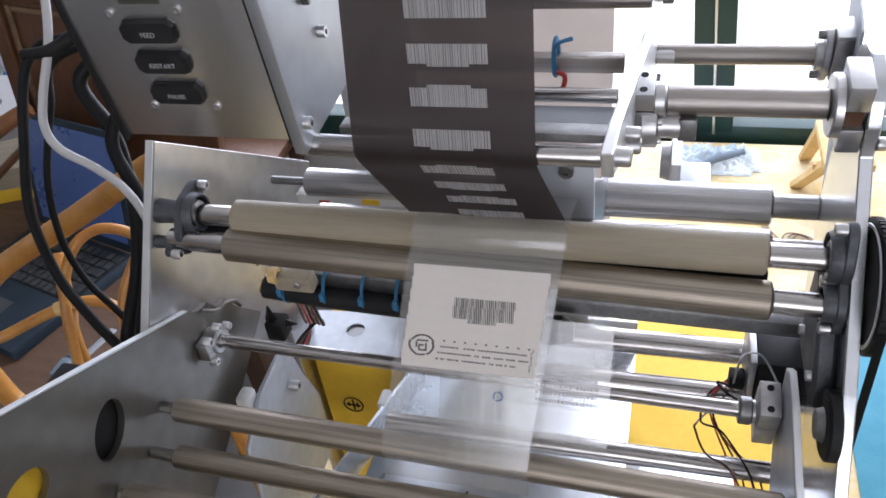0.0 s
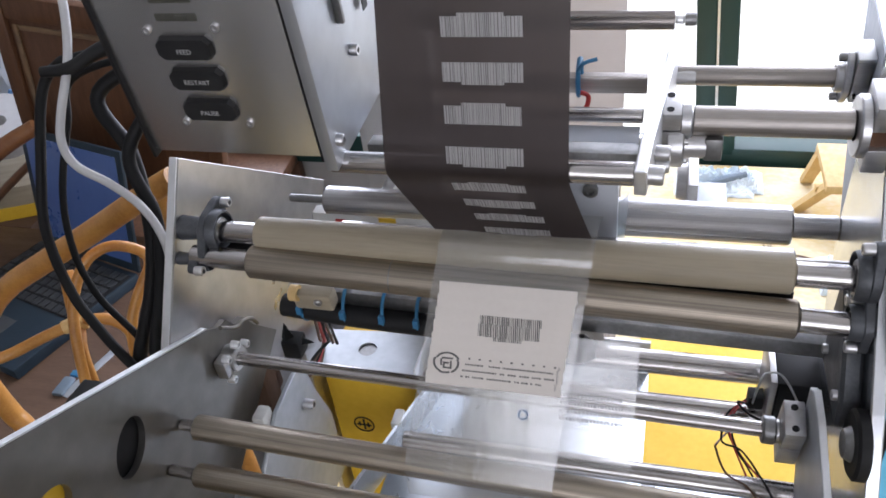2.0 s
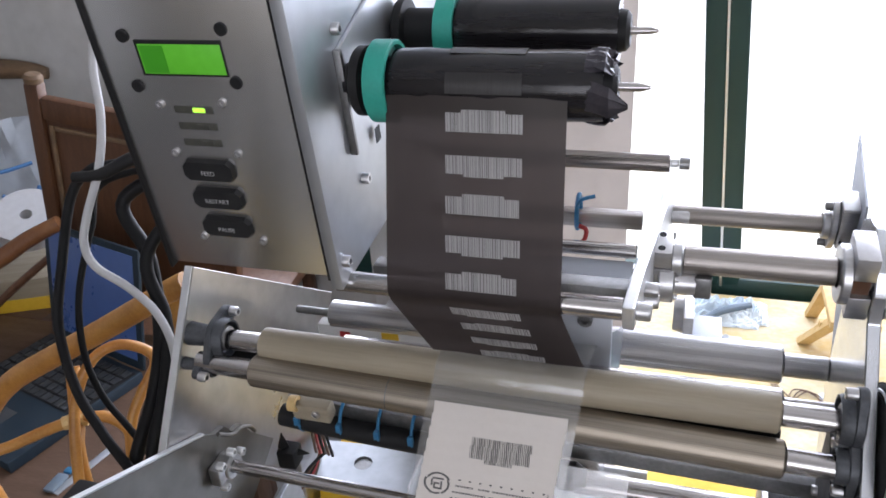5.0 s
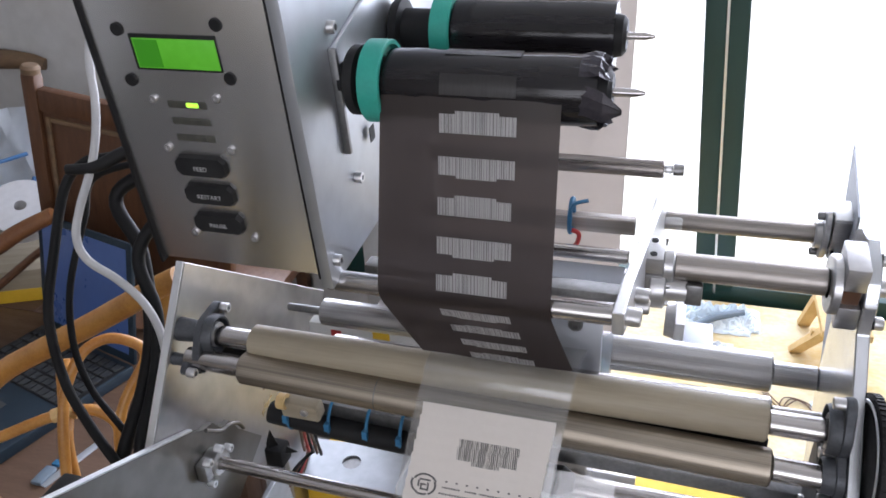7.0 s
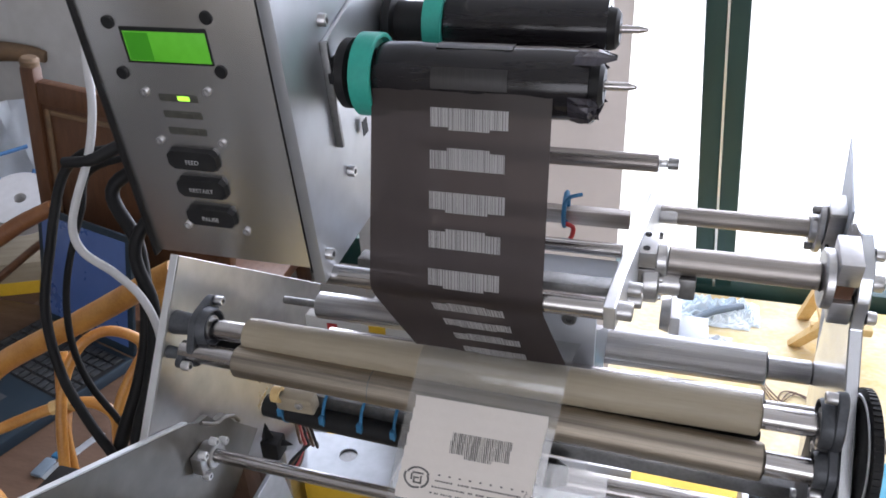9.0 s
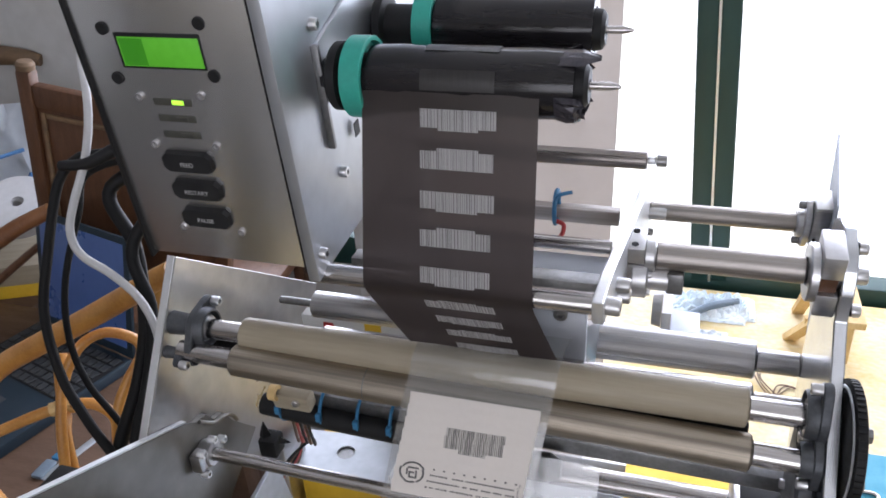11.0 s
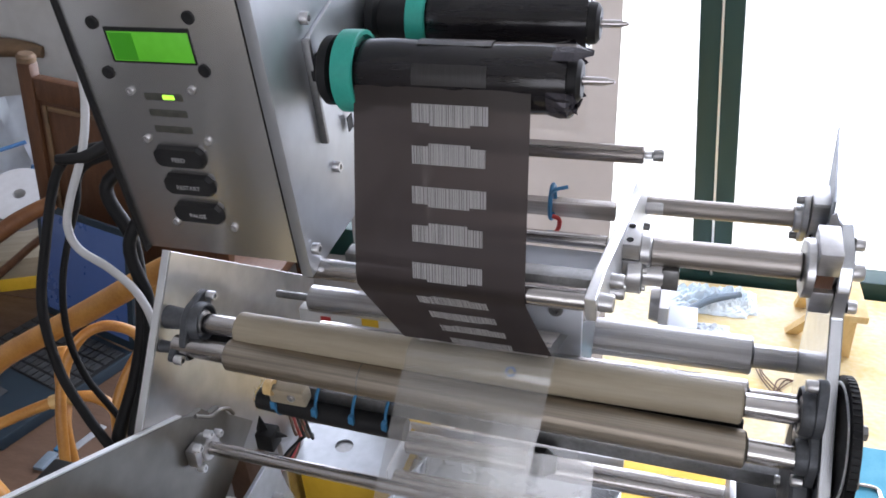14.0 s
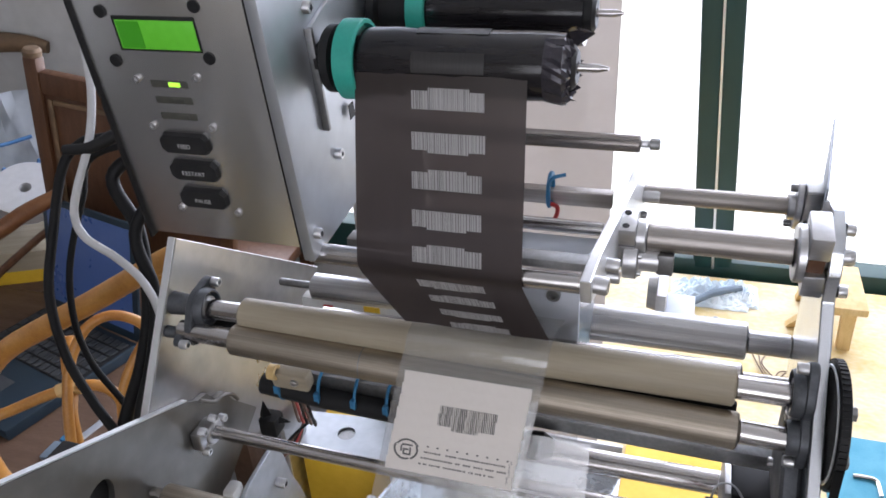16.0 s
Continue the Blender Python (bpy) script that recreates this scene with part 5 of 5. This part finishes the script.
part("cable", hose([(-0.091, 0.200, 1.050), (-0.173, 0.166, 1.016), (-0.147, 0.146, 0.970), (-0.134, 0.126, 0.929), (-0.128, 0.106, 0.893), (-0.130, 0.081, 0.853), (-0.140, 0.048, 0.804), (-0.141, 0.030, 0.760)], 0.0066), CABLE, cb)
part("cable", hose([(-0.099, 0.190, 1.030), (-0.141, 0.139, 0.975), (-0.120, 0.115, 0.925), (-0.114, 0.096, 0.890), (-0.115, 0.074, 0.854), (-0.119, 0.051, 0.819), (-0.119, 0.030, 0.760)], 0.0062), CABLE, cb)
part("pale_cable", hose([(-0.17, 0.23, 1.22), (-0.199, 0.208, 1.144), (-0.186, 0.180, 1.091), (-0.183, 0.157, 1.052), (-0.189, 0.131, 1.013), (-0.189, 0.118, 0.991), (-0.177, 0.111, 0.973), (-0.148, 0.110, 0.956), (-0.122, 0.106, 0.936), (-0.104, 0.096, 0.909), (-0.10, 0.085, 0.87)], 0.0038), WHITECABLE, cb, "pale grey cable")
part("plug", hose([(-0.205, 0.146, 1.044), (-0.179, 0.152, 1.046), (-0.155, 0.166, 1.056), (-0.13, 0.18, 1.06)], (0.0048, 0.0070)), BLACK, cb, "black angled plug")

rc = thing("rattan_armchair", pose(0, 0, 0), "varnished rattan armchair beside the desk", "chair")
part("armrest", hose([(-0.500, 0.165, FLOOR_Z), (-0.505, 0.165, 0.20), (-0.510, 0.165, 0.469), (-0.523, 0.165, 0.528), (-0.529, 0.165, 0.591), (-0.504, 0.165, 0.656), (-0.461, 0.165, 0.713), (-0.406, 0.165, 0.763), (-0.334, 0.167, 0.807), (-0.258, 0.172, 0.850), (-0.175, 0.180, 0.899), (-0.145, 0.186, 0.915)], (0.0145, 0.0120), 16), CANE, rc)
part("loop", hose([(-0.317, 0.120, 0.637), (-0.321, 0.147, 0.713), (-0.323, 0.171, 0.753), (-0.310, 0.195, 0.786), (-0.284, 0.212, 0.799), (-0.251, 0.218, 0.792), (-0.240, 0.213, 0.777), (-0.252, 0.192, 0.749), (-0.259, 0.173, 0.722), (-0.262, 0.160, 0.677)], 0.0062, 12), CANE, rc)
part("rail", hose([(-0.525, 0.150, 0.580), (-0.448, 0.118, 0.674), (-0.411, 0.138, 0.687), (-0.374, 0.158, 0.700), (-0.346, 0.172, 0.707), (-0.311, 0.185, 0.710), (-0.283, 0.186, 0.696), (-0.275, 0.174, 0.672), (-0.277, 0.160, 0.617)], 0.0068, 12), CANE, rc)
part("post", hose([(-0.353, 0.204, 0.763), (-0.341, 0.174, 0.707), (-0.325, 0.141, 0.645), (-0.322, 0.120, 0.317), (-0.327, 0.110, FLOOR_Z)], 0.0085, 12), CANE, rc)
part("post", hose([(-0.165, 0.185, 0.905), (-0.20, 0.20, 0.70), (-0.21, 0.21, 0.3), (-0.215, 0.215, FLOOR_Z)], 0.011, 12), CANE, rc)
part("binding", hose([(-0.354, 0.166, 0.707), (-0.341, 0.174, 0.709), (-0.330, 0.180, 0.707)], 0.0085, 10), PINE, rc, "pale cane binding")

lp = thing("laptop", pose(-0.764, 0.509, DZ, 0, 0, -15.4), "open dark laptop with a blue screen on the desk", "laptop")
part("base", box(-0.140, 0.140, -0.175, 0.095, 0.0, 0.022, 0.003), LAPTOP, lp)
kbd = part("keyboard", box(-0.136, 0.136, -0.050, 0.084, 0.0221, 0.0228, 0.0003), BLACK, lp)
keycap = None
for r in range(6):
    for c in range(14):
        if keycap is None:
            keycap = part("key", box(-0.0077, 0.0077, -0.0088, 0.0088, 0.0, 0.0024, 0.0006), KEY, kbd)
            ob = keycap
        else:
            ob = new("key", keycap.data)
            ob.parent = kbd
        ob.location = (-0.124 + c * 0.0187 + (r % 3) * 0.0015, -0.038 + r * 0.0222, 0.0229)
part("touchpad", box(-0.035, 0.035, -0.150, -0.090, 0.0221, 0.0226, 0.0002), KEY, lp)
lid = part("lid", box(-0.140, 0.140, 0.0, 0.008, 0.0, 0.235, 0.003), LAPTOP, lp, at=pose(0, 0.097, 0.020, -14))
part("screen", box(-0.124, 0.126, -0.0008, 0.0, 0.018, 0.222, 0.0002), SCREEN, lid, "lit blue screen")

BACK = Matrix.Translation((0, 0, 0.452)) @ pose(0, 0, 0, 0, 10) @ Matrix.Translation((0, 0, -0.43))
dc = thing("panel_chair", pose(-0.833, 0.78, FLOOR_Z, 0, 0, 4), "dark wooden chair with a framed back panel", "chair")
part("stile", box(-0.135, -0.105, -0.014, 0.014, 0.41, 0.985, 0.005), DARKWOOD, dc, at=BACK)
part("stile", box(0.255, 0.285, -0.014, 0.014, 0.41, 1.0, 0.005), DARKWOOD, dc, at=BACK)
part("finial", lathe([(0, 0.017), (0.010, 0.018), (0.016, 0.014), (0.018, 0)], (-0.12, 0, 0.985), "z", 16), WORN, dc, "worn pale post cap", BACK)
part("top_rail", box(-0.105, 0.255, -0.012, 0.012, 0.915, 0.960, 0.004), DARKWOOD, dc, at=BACK)
part("panel", box(-0.105, 0.255, -0.004, 0.004, 0.52, 0.915, 0.001), DARKWOOD, dc, at=BACK)
part("moulding", box(-0.097, -0.087, -0.009, -0.004, 0.54, 0.905, 0.002), WORN, dc, at=BACK)
part("moulding", box(-0.086, 0.24, -0.009, -0.004, 0.895, 0.905, 0.002), WORN, dc, at=BACK)
part("seat", box(-0.135, 0.285, 0.015, 0.42, 0.40, 0.43, 0.005), DARKWOOD, dc)
for x in (-0.12, 0.27):
    part("leg", box(x - 0.015, x + 0.015, -0.014, 0.014, 0.0, 0.40, 0.004), DARKWOOD, dc)
    part("leg", box(x - 0.015, x + 0.015, 0.39, 0.42, 0.0, 0.40, 0.004), DARKWOOD, dc)

# far corner: bag, tape roll, wooden handle, papers
bg = thing("printed_bag", pose(-1.15, 0.93, DZ, 0, 0, 40), "white printed bag with blue marks on the desk", "bag")
rows = []
for i in range(12):
    v = i / 11
    rows.append([(-0.16 + 0.32 * k / 11 + 0.01 * math.sin(4 * v + k), 0.035 * math.sin(math.pi * k / 11) * (-1) * (1 - 0.5 * v) + 0.008 * math.sin(k * 2.3 + i), 0.36 * v) for k in range(12)])
part("front", sheet(rows, 0.0015), BAG, bg)
part("mark", hose([(-0.06, -0.05, 0.27), (-0.02, -0.053, 0.255), (0.05, -0.05, 0.262)], 0.005, 6), BLUEINK, bg, "blue printed stroke")
for a, b in ((-0.03, 0.20), (0.0, 0.19), (0.03, 0.185), (0.05, 0.205)):
    part("mark", hose([(0.01, -0.052, 0.15), ((0.01 + a) / 2, -0.053, 0.17), (a, -0.050, b)], (0.009, 0.005), 6), BLUEINK, bg, "blue printed stroke")
wa = thing("walking_stick", pose(0, 0, 0), "brown wooden stick leaning across the desk to the chair", "stick")
part("shaft", hose([(-1.30, 0.28, 0.44), (-1.05, 0.43, 0.56), (-0.862, 0.551, 0.649), (-0.799, 0.594, 0.685), (-0.745, 0.626, 0.709)], (0.018, 0.014), 12), BROWNSTICK, wa)
part("brace", hose([(-1.05, 0.60, 0.44), (-0.963, 0.657, 0.517), (-0.884, 0.72, 0.578), (-0.83, 0.74, 0.60)], 0.008, 8), DARKWOOD, wa)
tp = thing("tape_roll", pose(-1.01, 0.80, DZ + 0.185, 28, 0, 40), "white roll of tape leaning at the chair", "tape")
part("roll", lathe([(-0.02, 0.013), (-0.02, 0.07), (0.02, 0.07), (0.02, 0.013), (-0.02, 0.013)], (0, 0, 0), "z", 36), WHITECABLE, tp)
bxp = thing("carton", pose(-1.05, 0.80, DZ, 0, 0, 25), "yellow and cream carton on the desk", "carton")
part("body", box(-0.12, 0.10, -0.08, 0.08, 0.0, 0.075, 0.002), RUBBER, bxp)
part("band", box(-0.122, 0.102, -0.082, -0.0802, 0.0, 0.03, 0.0005), YELLOW, bxp, "yellow printed band")
hn = thing("wooden_paddle", pose(-1.319, 1.212, 0.770), "worn brown wooden paddle hung flat on the wall", "paddle")
part("grip", hose([(-0.30, -0.02, 0.03), (-0.08, 0.0, 0.035), (0.02, 0.01, 0.03), (0.06, 0.02, 0.02)], (0.032, 0.015), 12), WORN, hn)
part("nail", lathe([(0.0, 0.004), (0.03, 0.004), (0.031, 0.006), (0.033, 0.006), (0.033, 0)], (-0.10, 0.028, 0.035), "y", 10), DARKSTEEL, hn)
ru = thing("metal_strip", pose(-0.560, 0.340, DZ, 0, 0, -12.6), "thin bare metal strip lying on the desk", "strip")
part("strip", box(-0.007, 0.007, -0.058, 0.058, 0.0, 0.002, 0.0004), SHEET, ru)
fb = thing("packet_pile", pose(-0.62, 0.30, DZ), "blue and silver wrapped packets on the desk", "packet")
part("packet", box(0.026, 0.046, -0.018, 0.020, 0.0, 0.008, 0.003), GREYBLUE, fb)
part("packet", box(0.030, 0.044, 0.024, 0.036, 0.0, 0.006, 0.002), BLUETIE, fb)


motions()
